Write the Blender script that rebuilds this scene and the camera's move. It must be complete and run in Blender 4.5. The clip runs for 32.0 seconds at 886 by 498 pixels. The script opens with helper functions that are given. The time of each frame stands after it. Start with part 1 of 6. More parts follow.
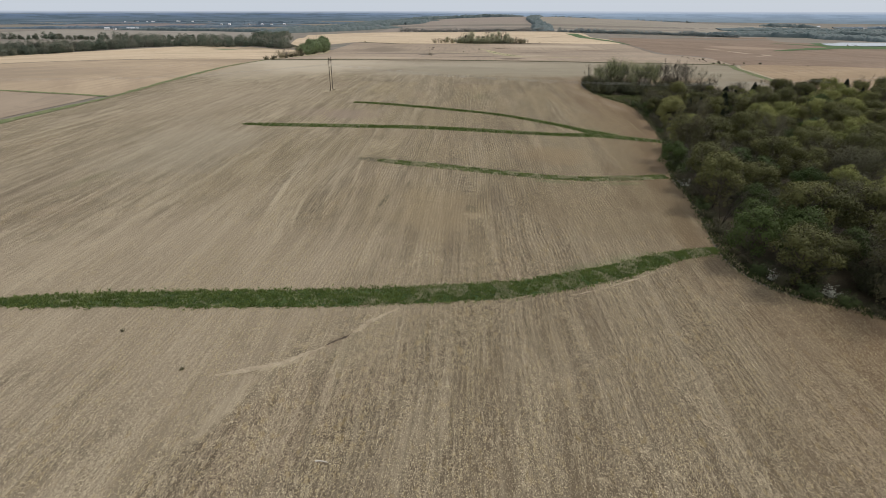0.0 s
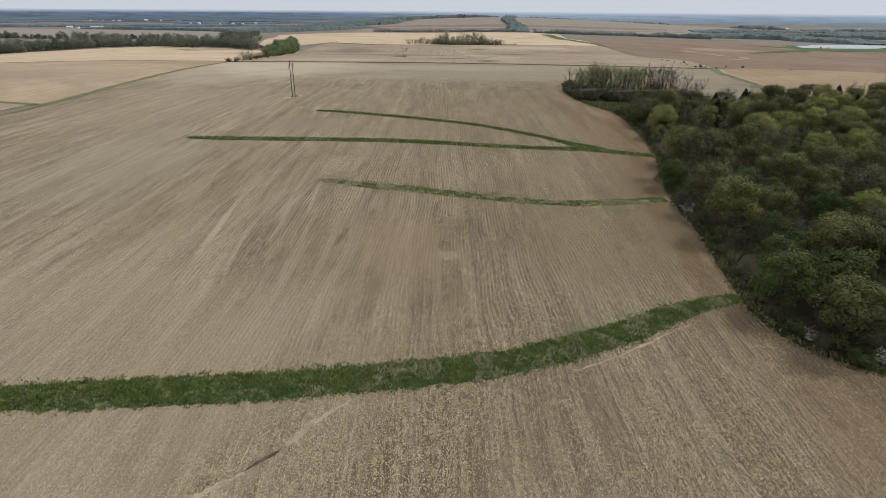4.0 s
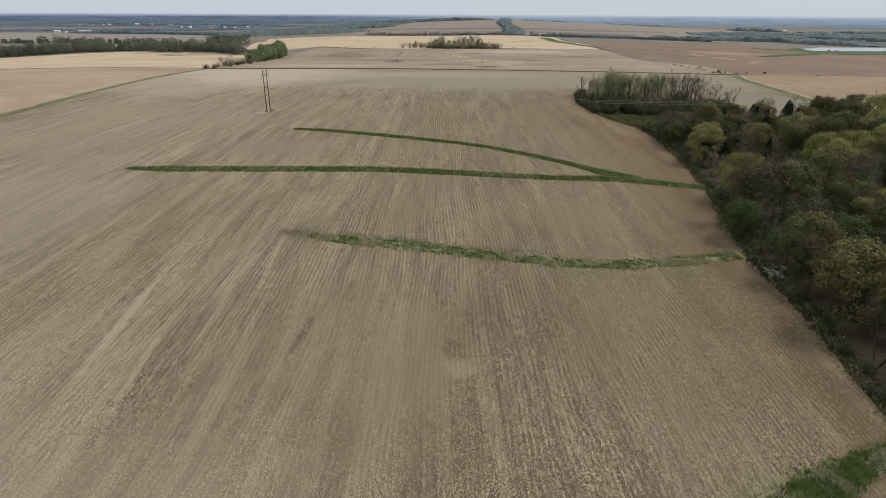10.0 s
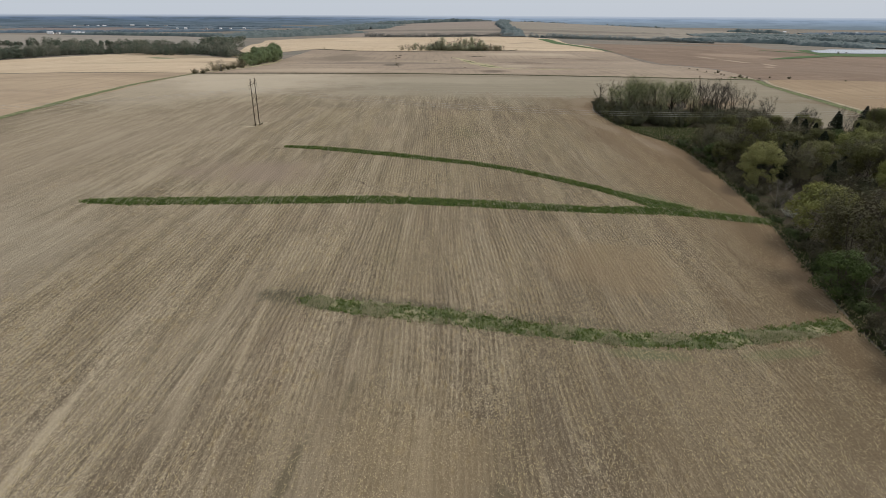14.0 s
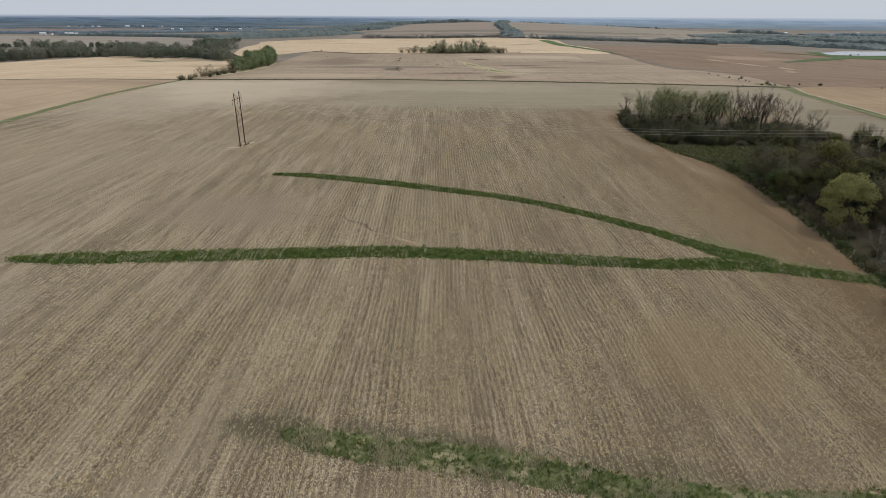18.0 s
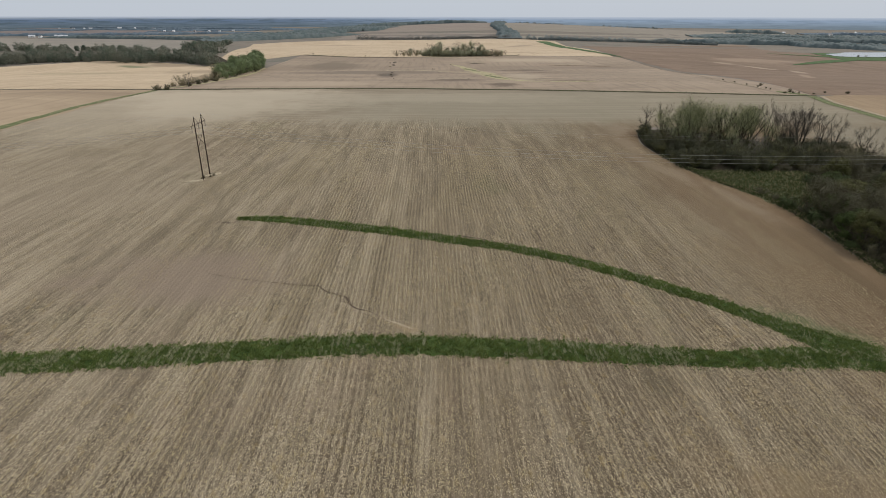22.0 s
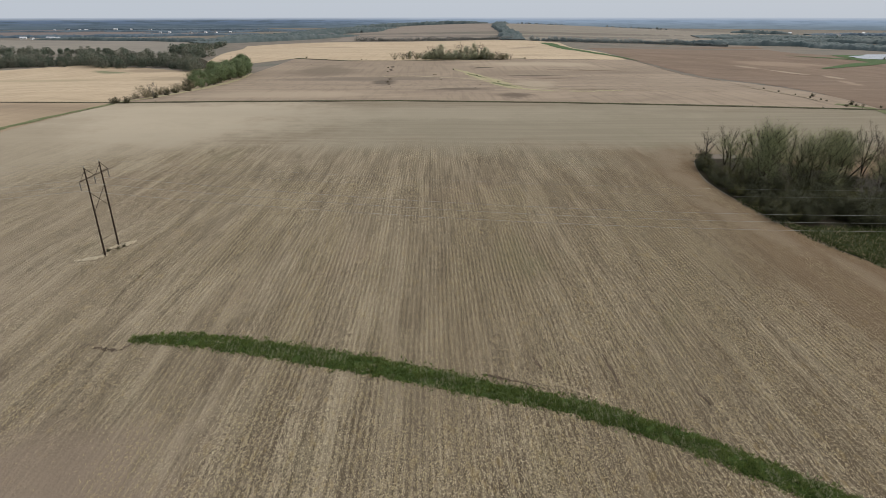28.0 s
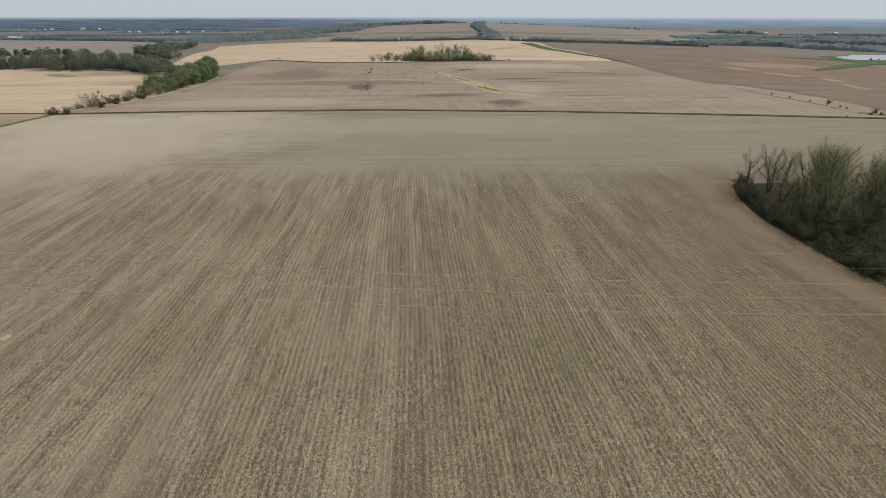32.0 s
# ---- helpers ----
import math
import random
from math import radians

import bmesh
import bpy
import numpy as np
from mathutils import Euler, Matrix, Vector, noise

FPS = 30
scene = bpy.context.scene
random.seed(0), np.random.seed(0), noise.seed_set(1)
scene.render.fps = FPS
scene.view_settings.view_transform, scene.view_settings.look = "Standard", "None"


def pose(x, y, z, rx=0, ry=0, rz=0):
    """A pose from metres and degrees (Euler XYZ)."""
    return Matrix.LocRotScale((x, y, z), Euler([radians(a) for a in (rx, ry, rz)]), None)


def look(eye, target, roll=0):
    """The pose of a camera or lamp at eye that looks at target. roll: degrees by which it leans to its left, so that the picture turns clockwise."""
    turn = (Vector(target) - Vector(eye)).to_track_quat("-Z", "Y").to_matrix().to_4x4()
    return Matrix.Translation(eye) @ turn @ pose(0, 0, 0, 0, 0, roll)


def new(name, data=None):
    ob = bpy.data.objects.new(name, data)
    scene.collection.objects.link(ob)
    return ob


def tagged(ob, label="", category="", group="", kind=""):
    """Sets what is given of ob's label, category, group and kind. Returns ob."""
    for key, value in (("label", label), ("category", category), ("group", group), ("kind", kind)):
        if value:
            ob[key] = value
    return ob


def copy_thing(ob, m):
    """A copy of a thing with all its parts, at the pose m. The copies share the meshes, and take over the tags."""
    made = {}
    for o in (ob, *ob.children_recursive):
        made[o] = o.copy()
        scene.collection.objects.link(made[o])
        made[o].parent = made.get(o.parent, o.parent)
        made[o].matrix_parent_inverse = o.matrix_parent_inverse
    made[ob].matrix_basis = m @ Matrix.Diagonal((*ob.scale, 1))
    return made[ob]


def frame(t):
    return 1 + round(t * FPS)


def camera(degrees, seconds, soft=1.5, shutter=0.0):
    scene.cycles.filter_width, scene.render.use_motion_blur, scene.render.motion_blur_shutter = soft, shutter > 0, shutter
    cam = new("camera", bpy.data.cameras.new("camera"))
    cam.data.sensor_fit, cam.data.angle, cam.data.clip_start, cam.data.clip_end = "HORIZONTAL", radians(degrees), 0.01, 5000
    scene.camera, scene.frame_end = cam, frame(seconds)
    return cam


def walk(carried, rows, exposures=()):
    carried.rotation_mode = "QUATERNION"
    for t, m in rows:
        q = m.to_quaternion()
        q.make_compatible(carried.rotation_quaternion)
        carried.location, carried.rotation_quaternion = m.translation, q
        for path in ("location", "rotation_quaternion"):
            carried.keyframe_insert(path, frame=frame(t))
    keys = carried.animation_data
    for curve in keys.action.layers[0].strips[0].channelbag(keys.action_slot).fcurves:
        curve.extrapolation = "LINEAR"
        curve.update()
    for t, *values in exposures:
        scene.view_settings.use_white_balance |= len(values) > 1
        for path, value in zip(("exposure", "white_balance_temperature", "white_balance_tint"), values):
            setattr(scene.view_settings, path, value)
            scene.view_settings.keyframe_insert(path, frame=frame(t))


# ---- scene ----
cam = camera(76.2, 32.0, soft=0.85)
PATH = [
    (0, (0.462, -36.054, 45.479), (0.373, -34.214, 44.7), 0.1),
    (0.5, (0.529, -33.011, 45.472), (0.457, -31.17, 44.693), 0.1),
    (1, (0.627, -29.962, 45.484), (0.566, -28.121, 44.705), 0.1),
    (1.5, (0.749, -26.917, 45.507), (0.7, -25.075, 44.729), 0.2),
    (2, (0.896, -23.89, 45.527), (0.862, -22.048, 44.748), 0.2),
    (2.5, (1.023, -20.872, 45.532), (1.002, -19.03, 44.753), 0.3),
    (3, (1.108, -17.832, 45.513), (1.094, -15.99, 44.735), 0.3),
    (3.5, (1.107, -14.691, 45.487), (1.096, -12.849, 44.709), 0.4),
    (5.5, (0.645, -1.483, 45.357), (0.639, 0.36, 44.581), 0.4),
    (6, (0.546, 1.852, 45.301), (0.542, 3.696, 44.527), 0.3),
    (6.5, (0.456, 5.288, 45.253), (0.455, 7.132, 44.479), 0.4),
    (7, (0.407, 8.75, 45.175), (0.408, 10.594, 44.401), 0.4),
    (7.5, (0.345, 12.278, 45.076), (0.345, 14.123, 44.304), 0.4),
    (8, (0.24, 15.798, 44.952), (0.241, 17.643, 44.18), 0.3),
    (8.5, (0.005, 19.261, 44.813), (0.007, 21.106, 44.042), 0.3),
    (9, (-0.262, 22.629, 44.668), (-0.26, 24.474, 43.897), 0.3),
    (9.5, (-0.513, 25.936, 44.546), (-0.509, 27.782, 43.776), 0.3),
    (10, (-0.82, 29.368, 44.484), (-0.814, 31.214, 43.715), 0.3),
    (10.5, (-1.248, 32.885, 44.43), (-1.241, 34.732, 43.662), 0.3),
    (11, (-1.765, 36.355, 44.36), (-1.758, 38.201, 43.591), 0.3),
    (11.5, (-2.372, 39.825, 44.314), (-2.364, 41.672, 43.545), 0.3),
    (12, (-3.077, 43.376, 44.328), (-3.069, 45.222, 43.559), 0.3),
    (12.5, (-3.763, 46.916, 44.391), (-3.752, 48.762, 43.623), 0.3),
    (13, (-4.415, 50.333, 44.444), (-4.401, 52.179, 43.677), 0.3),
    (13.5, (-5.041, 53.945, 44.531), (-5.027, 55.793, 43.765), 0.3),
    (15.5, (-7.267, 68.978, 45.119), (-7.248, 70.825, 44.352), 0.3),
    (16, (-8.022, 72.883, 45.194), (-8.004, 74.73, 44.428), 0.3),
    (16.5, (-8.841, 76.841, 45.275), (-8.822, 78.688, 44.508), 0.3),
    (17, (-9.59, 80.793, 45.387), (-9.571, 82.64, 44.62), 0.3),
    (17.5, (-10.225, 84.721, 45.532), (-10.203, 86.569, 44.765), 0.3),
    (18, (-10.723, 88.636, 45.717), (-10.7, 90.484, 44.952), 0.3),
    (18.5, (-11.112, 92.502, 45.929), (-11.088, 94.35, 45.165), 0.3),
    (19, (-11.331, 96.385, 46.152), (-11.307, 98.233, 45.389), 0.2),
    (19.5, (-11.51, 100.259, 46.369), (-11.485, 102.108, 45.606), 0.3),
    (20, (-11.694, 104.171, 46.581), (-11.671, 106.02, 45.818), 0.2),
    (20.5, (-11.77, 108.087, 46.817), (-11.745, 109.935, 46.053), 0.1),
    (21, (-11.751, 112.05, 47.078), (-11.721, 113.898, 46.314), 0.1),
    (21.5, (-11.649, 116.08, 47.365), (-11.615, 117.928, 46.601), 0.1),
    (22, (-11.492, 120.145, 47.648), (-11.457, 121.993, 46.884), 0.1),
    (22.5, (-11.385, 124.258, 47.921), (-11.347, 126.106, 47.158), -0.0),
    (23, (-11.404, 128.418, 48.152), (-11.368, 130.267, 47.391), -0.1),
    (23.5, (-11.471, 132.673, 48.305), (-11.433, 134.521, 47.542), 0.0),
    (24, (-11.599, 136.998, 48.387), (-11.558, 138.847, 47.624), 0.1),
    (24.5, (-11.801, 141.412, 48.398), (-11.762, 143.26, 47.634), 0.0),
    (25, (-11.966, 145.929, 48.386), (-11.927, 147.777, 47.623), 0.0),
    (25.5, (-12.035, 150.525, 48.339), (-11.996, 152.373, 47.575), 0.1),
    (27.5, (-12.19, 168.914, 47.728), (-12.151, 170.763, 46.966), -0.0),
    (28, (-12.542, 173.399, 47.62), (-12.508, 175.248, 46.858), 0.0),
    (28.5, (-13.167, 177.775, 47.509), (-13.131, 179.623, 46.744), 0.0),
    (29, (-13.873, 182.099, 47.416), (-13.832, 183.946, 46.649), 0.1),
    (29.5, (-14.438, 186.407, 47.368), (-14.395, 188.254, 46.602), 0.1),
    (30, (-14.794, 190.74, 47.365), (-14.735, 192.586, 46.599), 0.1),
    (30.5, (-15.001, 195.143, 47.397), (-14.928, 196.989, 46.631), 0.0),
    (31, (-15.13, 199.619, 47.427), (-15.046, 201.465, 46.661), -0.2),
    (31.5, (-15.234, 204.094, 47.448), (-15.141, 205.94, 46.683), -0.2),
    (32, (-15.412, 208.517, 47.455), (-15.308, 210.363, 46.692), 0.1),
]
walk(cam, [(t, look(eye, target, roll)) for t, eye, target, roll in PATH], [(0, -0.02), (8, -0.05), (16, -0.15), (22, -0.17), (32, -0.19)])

# ---- world, sun ----
SUN_EL, SUN_AZ = 50.0, 62.0
world = bpy.data.worlds.new("overcast_sky")
scene.world = world
world.use_nodes = True
wn = world.node_tree
wn.nodes.clear()
w_out = wn.nodes.new("ShaderNodeOutputWorld")
w_bg = wn.nodes.new("ShaderNodeBackground")
w_sky = wn.nodes.new("ShaderNodeTexSky")
w_sky.sky_type, w_sky.sun_disc = "NISHITA", False
w_sky.sun_elevation, w_sky.sun_rotation = radians(SUN_EL), radians(SUN_AZ)
w_sky.dust_density, w_sky.air_density, w_sky.ozone_density = 4.0, 1.2, 2.0
w_scale = wn.nodes.new("ShaderNodeVectorMath")
w_scale.operation = "SCALE"
w_scale.inputs["Scale"].default_value = 0.08
w_co = wn.nodes.new("ShaderNodeTexCoord")
w_sep = wn.nodes.new("ShaderNodeSeparateXYZ")
w_ramp = wn.nodes.new("ShaderNodeValToRGB")
w_ramp.color_ramp.elements[0].position = 0.0
w_ramp.color_ramp.elements[0].color = (0.675, 0.735, 0.82, 1)
w_ramp.color_ramp.elements[1].position = 0.9
w_ramp.color_ramp.elements[1].color = (0.80, 0.83, 0.90, 1)
w_cloud = wn.nodes.new("ShaderNodeTexNoise")
w_cloud.inputs["Scale"].default_value = 3.0
w_cloud.inputs["Detail"].default_value = 4.0
w_mix = wn.nodes.new("ShaderNodeMix")
w_mix.data_type = "RGBA"
w_mix.inputs["Factor"].default_value = 0.85
wn.links.new(w_co.outputs["Generated"], w_sep.inputs[0])
wn.links.new(w_sep.outputs["Z"], w_ramp.inputs["Fac"])
wn.links.new(w_sky.outputs["Color"], w_scale.inputs[0])
wn.links.new(w_scale.outputs[0], w_mix.inputs[6])
wn.links.new(w_ramp.outputs["Color"], w_mix.inputs[7])
wn.links.new(w_mix.outputs[2], w_bg.inputs["Color"])
w_bg.inputs["Strength"].default_value = 1.0
wn.links.new(w_bg.outputs[0], w_out.inputs["Surface"])

sun_data = bpy.data.lights.new("sun", "SUN")
sun_data.energy, sun_data.angle, sun_data.color = 2.0, radians(11), (1.0, 0.95, 0.87)
sun = new("sun", sun_data)
sun_dir = Vector((math.sin(radians(SUN_AZ)) * math.cos(radians(SUN_EL)), math.cos(radians(SUN_AZ)) * math.cos(radians(SUN_EL)), math.sin(radians(SUN_EL))))
sun.matrix_world = look(sun_dir * 300, (0, 0, 0))

# ---- materials ----


class Mat:
    """A node material under construction."""

    def __init__(self, name, rough=0.9, spec=0.2):
        self.m = bpy.data.materials.new(name)
        self.m.use_nodes = True
        self.nt = self.m.node_tree
        self.bsdf = self.nt.nodes["Principled BSDF"]
        self.bsdf.inputs["Roughness"].default_value = rough
        self.bsdf.inputs["Specular IOR Level"].default_value = spec
        self.pos = self.nt.nodes.new("ShaderNodeNewGeometry").outputs["Position"]

    def put(self, sock, v):
        if isinstance(v, bpy.types.NodeSocket):
            self.nt.links.new(v, sock)
        elif isinstance(v, tuple) and len(v) == 3 and sock.type == "RGBA":
            sock.default_value = (*v, 1)
        else:
            sock.default_value = v

    def scaled(self, sx, sy, sz=1.0, rot=0.0, co=None):
        n = self.nt.nodes.new("ShaderNodeMapping")
        n.inputs["Scale"].default_value = (sx, sy, sz)
        n.inputs["Rotation"].default_value = (0, 0, radians(rot))
        self.put(n.inputs["Vector"], co or self.pos)
        return n.outputs[0]

    def noise(self, co, scale=1.0, detail=3.0, rough=0.55, distort=0.0):
        n = self.nt.nodes.new("ShaderNodeTexNoise")
        self.put(n.inputs["Vector"], co)
        for k, v in (("Scale", scale), ("Detail", detail), ("Roughness", rough), ("Distortion", distort)):
            n.inputs[k].default_value = v
        return n.outputs["Fac"]

    def voro(self, co, scale=1.0):
        n = self.nt.nodes.new("ShaderNodeTexVoronoi")
        self.put(n.inputs["Vector"], co)
        n.inputs["Scale"].default_value = scale
        return n

    def wave(self, co, scale, distort=0.0, dscale=1.0, axis="X"):
        n = self.nt.nodes.new("ShaderNodeTexWave")
        n.bands_direction = axis
        self.put(n.inputs["Vector"], co)
        for k, v in (("Scale", scale), ("Distortion", distort), ("Detail", 2.0), ("Detail Scale", dscale)):
            n.inputs[k].default_value = v
        return n.outputs["Fac"]

    def math(self, op, a, b=0.0, clamp=False):
        n = self.nt.nodes.new("ShaderNodeMath")
        n.operation, n.use_clamp = op, clamp
        self.put(n.inputs[0], a)
        self.put(n.inputs[1], b)
        return n.outputs[0]

    def ramp(self, v, lo, hi, a=0.0, b=1.0):
        n = self.nt.nodes.new("ShaderNodeMapRange")
        n.interpolation_type = "SMOOTHSTEP"
        for i, x in enumerate((v, lo, hi, a, b)):
            self.put(n.inputs[i], x)
        return n.outputs[0]

    def mix(self, f, a, b, mode="MIX"):
        n = self.nt.nodes.new("ShaderNodeMix")
        n.data_type, n.blend_type = "RGBA", mode
        self.put(n.inputs["Factor"], f)
        self.put(n.inputs[6], a)
        self.put(n.inputs[7], b)
        return n.outputs[2]

    def xyz(self, co=None):
        n = self.nt.nodes.new("ShaderNodeSeparateXYZ")
        self.put(n.inputs[0], co or self.pos)
        return n.outputs

    def island(self):
        return self.nt.nodes.new("ShaderNodeNewGeometry").outputs["Random Per Island"]

    def rand(self):
        return self.nt.nodes.new("ShaderNodeObjectInfo").outputs["Random"]

    def bump(self, h, strength=0.5, dist=0.05):
        n = self.nt.nodes.new("ShaderNodeBump")
        n.inputs["Strength"].default_value, n.inputs["Distance"].default_value = strength, dist
        self.put(n.inputs["Height"], h)
        self.put(self.bsdf.inputs["Normal"], n.outputs[0])

    def spot(self, c, cx, cy, rx, ry, angle, colour, amount, co_scale=0.5):
        """A ragged stain, or painted light or shade, about a place, longer along its own axis."""
        m = self.nt.nodes.new("ShaderNodeMapping")
        m.vector_type = "TEXTURE"
        m.inputs["Location"].default_value = (cx, cy, 0)
        m.inputs["Rotation"].default_value = (0, 0, radians(angle))
        m.inputs["Scale"].default_value = (rx, ry, 1e6)
        self.put(m.inputs["Vector"], self.pos)
        ln = self.nt.nodes.new("ShaderNodeVectorMath")
        ln.operation = "LENGTH"
        self.put(ln.inputs[0], m.outputs[0])
        d = self.math("ADD", ln.outputs["Value"], self.math("MULTIPLY", self.math("SUBTRACT", self.noise(self.scaled(co_scale, co_scale), 1.0, 5, 0.7), 0.5), 1.7))
        return self.mix(self.math("MULTIPLY", self.ramp(d, 1.0, 0.35), amount), c, colour)

    def done(self, colour):
        self.put(self.bsdf.inputs["Base Color"], colour)
        return self.m


def leafy(name, lo, hi, third, thin=0.35, patch=0.0):
    """Foliage: colour varies from tree to tree and from clump to clump, and lets some light through."""
    k = Mat(name, 0.75, 0.2)
    c = k.mix(k.ramp(k.noise(k.scaled(patch, patch, patch), 1.0, 3, 0.6), 0.36, 0.64) if patch else k.rand(), lo, hi)
    c = k.mix(k.math("MULTIPLY", k.island(), 0.45), c, third)
    k.put(k.bsdf.inputs["Base Color"], c)
    t = k.nt.nodes.new("ShaderNodeBsdfTranslucent")
    k.put(t.inputs["Color"], c)
    m = k.nt.nodes.new("ShaderNodeMixShader")
    m.inputs[0].default_value = thin
    k.nt.links.new(k.bsdf.outputs[0], m.inputs[1])
    k.nt.links.new(t.outputs[0], m.inputs[2])
    k.nt.links.new(m.outputs[0], k.nt.nodes["Material Output"].inputs["Surface"])
    return k.m


def bark(name, a, b):
    k = Mat(name, 0.9, 0.1)
    n = k.noise(k.scaled(6, 6, 1.2), 1.0, 4)
    c = k.mix(n, a, b)
    k.bump(n, 0.6, 0.03)
    return k.done(c)


def soil(name, a, b, streak, angle=0.0, green=None, amount=0.0, spots=()):
    """A worked far field: tillage streaks, broad tone patches, fine clods."""
    k = Mat(name)
    broad = k.noise(k.scaled(0.006, 0.006), 1.0, 4, 0.6, 1.0)
    lines = k.noise(k.scaled(0.25, 0.012, 1, angle), 1.0, 3, 0.6)
    fine = k.noise(k.scaled(0.5, 0.5), 1.0, 5, 0.7)
    c = k.mix(k.ramp(broad, 0.35, 0.68), a, b)
    c = k.mix(k.math("MULTIPLY", k.ramp(lines, 0.45, 0.7), 0.55), c, streak)
    c = k.mix(k.math("MULTIPLY", k.ramp(fine, 0.5, 0.8), 0.35), c, b)
    swale = k.noise(k.scaled(0.005, 0.016, 1, angle * 0.2), 1.0, 5, 0.65, 1.5)
    c = k.mix(k.math("MULTIPLY", k.ramp(swale, 0.52, 0.72), 0.6), c, tuple(v * 0.72 for v in a))
    c = k.mix(k.math("MULTIPLY", k.ramp(swale, 0.40, 0.26), 0.5), c, tuple(min(0.6, v * 1.2) for v in b))
    if green:
        c = k.mix(k.math("MULTIPLY", k.ramp(k.noise(k.scaled(0.011, 0.02), 1.0, 5, 0.65), 0.52, 0.68), amount), c, green)
    for s in spots:
        c = k.spot(c, *s)
    k.bump(fine, 0.5, 0.15)
    return k.done(c)


def stubble_field():
    """Corn stubble: rows 0.76 m apart running north, planter-width bands, bare clay patches, a grey headland at the far end."""
    k = Mat("corn_stubble_soil", 0.95, 0.1)
    x, y, _ = k.xyz()
    wander = k.math("MULTIPLY", k.math("SUBTRACT", k.noise(k.scaled(0.006, 0.004), 1.0, 1), 0.5), 3.0)
    xr = k.math("ADD", x, wander)
    comb = k.nt.nodes.new("ShaderNodeCombineXYZ")
    k.put(comb.inputs[0], xr)
    k.put(comb.inputs[1], y)
    co = comb.outputs[0]
    u = k.math("DIVIDE", xr, 0.76)
    jitter = k.math("MULTIPLY", k.math("SUBTRACT", k.noise(k.scaled(0.9, 1.6), 1.0, 2), 0.5), 0.28)
    rows = k.math("ABSOLUTE", k.math("SUBTRACT", k.math("MULTIPLY", k.math("FRACT", k.math("ADD", u, jitter)), 2.0), 1.0))

    def lane(width, along, seed, detail=3.0):
        """A tone that holds across one lane of that width and drifts along it."""
        n = k.nt.nodes.new("ShaderNodeCombineXYZ")
        k.put(n.inputs[0], k.math("ADD", k.math("MULTIPLY", k.math("FLOOR", k.math("DIVIDE", xr, width)), 7.31), seed))
        k.put(n.inputs[1], k.math("MULTIPLY", y, along))
        return k.noise(n.outputs[0], 1.0, detail, 0.6)

    each = lane(0.76, 0.05, 3.0)
    dash = k.noise(k.scaled(6.0, 3.0, 1, 0, co), 1.0, 3, 0.7)
    streak = k.noise(k.scaled(0.9, 0.06, 1, 0, co), 1.0, 4, 0.65)
    band = lane(6.08, 0.009, 11.0)
    band2 = lane(2.28, 0.02, 29.0)
    patch = k.noise(k.scaled(0.014, 0.010), 1.0, 4, 0.6, 0.6)
    patch2 = k.noise(k.scaled(0.06, 0.035), 1.0, 4, 0.65, 0.8)
    litter = dash
    flecks = k.noise(k.scaled(7.0, 4.5), 1.0, 2, 0.6)
    clods = k.noise(k.scaled(4.2, 3.0), 1.0, 3, 0.7)
    # soil: grey-tan upland, browner on the low ground
    upland = k.ramp(k.math("ADD", x, k.math("MULTIPLY", k.noise(k.scaled(0.012, 0.008), 1.0, 3), 60.0)), 62, -45)
    lo = k.mix(k.ramp(patch, 0.38, 0.64), (0.130, 0.098, 0.061), (0.174, 0.133, 0.084))

    def high(amount):
        """That amount on the upland, half of it on the low ground."""
        return k.math("MULTIPLY", k.math("ADD", k.math("MULTIPLY", upland, 0.55), 0.45), amount)

    hi = k.mix(k.ramp(patch, 0.38, 0.64), (0.232, 0.188, 0.130), (0.302, 0.248, 0.174))
    c = k.mix(upland, lo, hi)
    c = k.mix(k.math("MULTIPLY", k.ramp(band, 0.47, 0.60), high(0.7)), c, (0.345, 0.285, 0.198))
    c = k.mix(k.math("MULTIPLY", k.ramp(band2, 0.48, 0.60), 0.62), c, (0.140, 0.110, 0.076))
    c = k.mix(k.math("MULTIPLY", k.ramp(patch2, 0.54, 0.74), 0.5), c, (0.176, 0.143, 0.093))
    c = k.mix(k.math("MULTIPLY", k.ramp(k.noise(k.scaled(0.03, 0.02), 1.0, 3), 0.55, 0.7), 0.45), c, (0.240, 0.176, 0.122))
    # straw lies along the rows, dark soil with painted stub shadows between them; both fade where the clay is bare
    cover = k.ramp(k.math("ADD", k.noise(k.scaled(0.03, 0.016), 1.0, 4, 0.6), k.math("MULTIPLY", k.math("SUBTRACT", each, 0.5), 0.5)), 0.34, 0.56, 0.28, 1.0)
    c = k.mix(k.math("MULTIPLY", k.ramp(each, 0.52, 0.36), k.math("ADD", k.math("MULTIPLY", cover, 0.5), 0.2)), c, (0.100, 0.076, 0.050))
    c = k.mix(k.math("MULTIPLY", k.ramp(each, 0.52, 0.64), k.math("MULTIPLY", high(0.42), 0.8)), c, (0.355, 0.292, 0.200))
    lift = k.math("MULTIPLY", k.math("SUBTRACT", rows, 0.5), k.ramp(k.math("ADD", y, k.math("MULTIPLY", patch, 60.0)), 55, 150, 0.035, 0.092))
    west = k.ramp(k.math("ADD", x, k.math("MULTIPLY", patch2, 20.0)), -75, -22, 0.35, 1.0)
    lift = k.math("MULTIPLY", lift, west)
    hay = k.math("ADD", dash, lift)
    c = k.mix(k.math("MULTIPLY", k.ramp(hay, 0.50, 0.42), k.math("MULTIPLY", cover, 0.75)), c, (0.070, 0.052, 0.032))
    c = k.mix(k.math("MULTIPLY", k.ramp(hay, 0.54, 0.62), k.math("MULTIPLY", cover, 0.82)), c, (0.45, 0.375, 0.240))
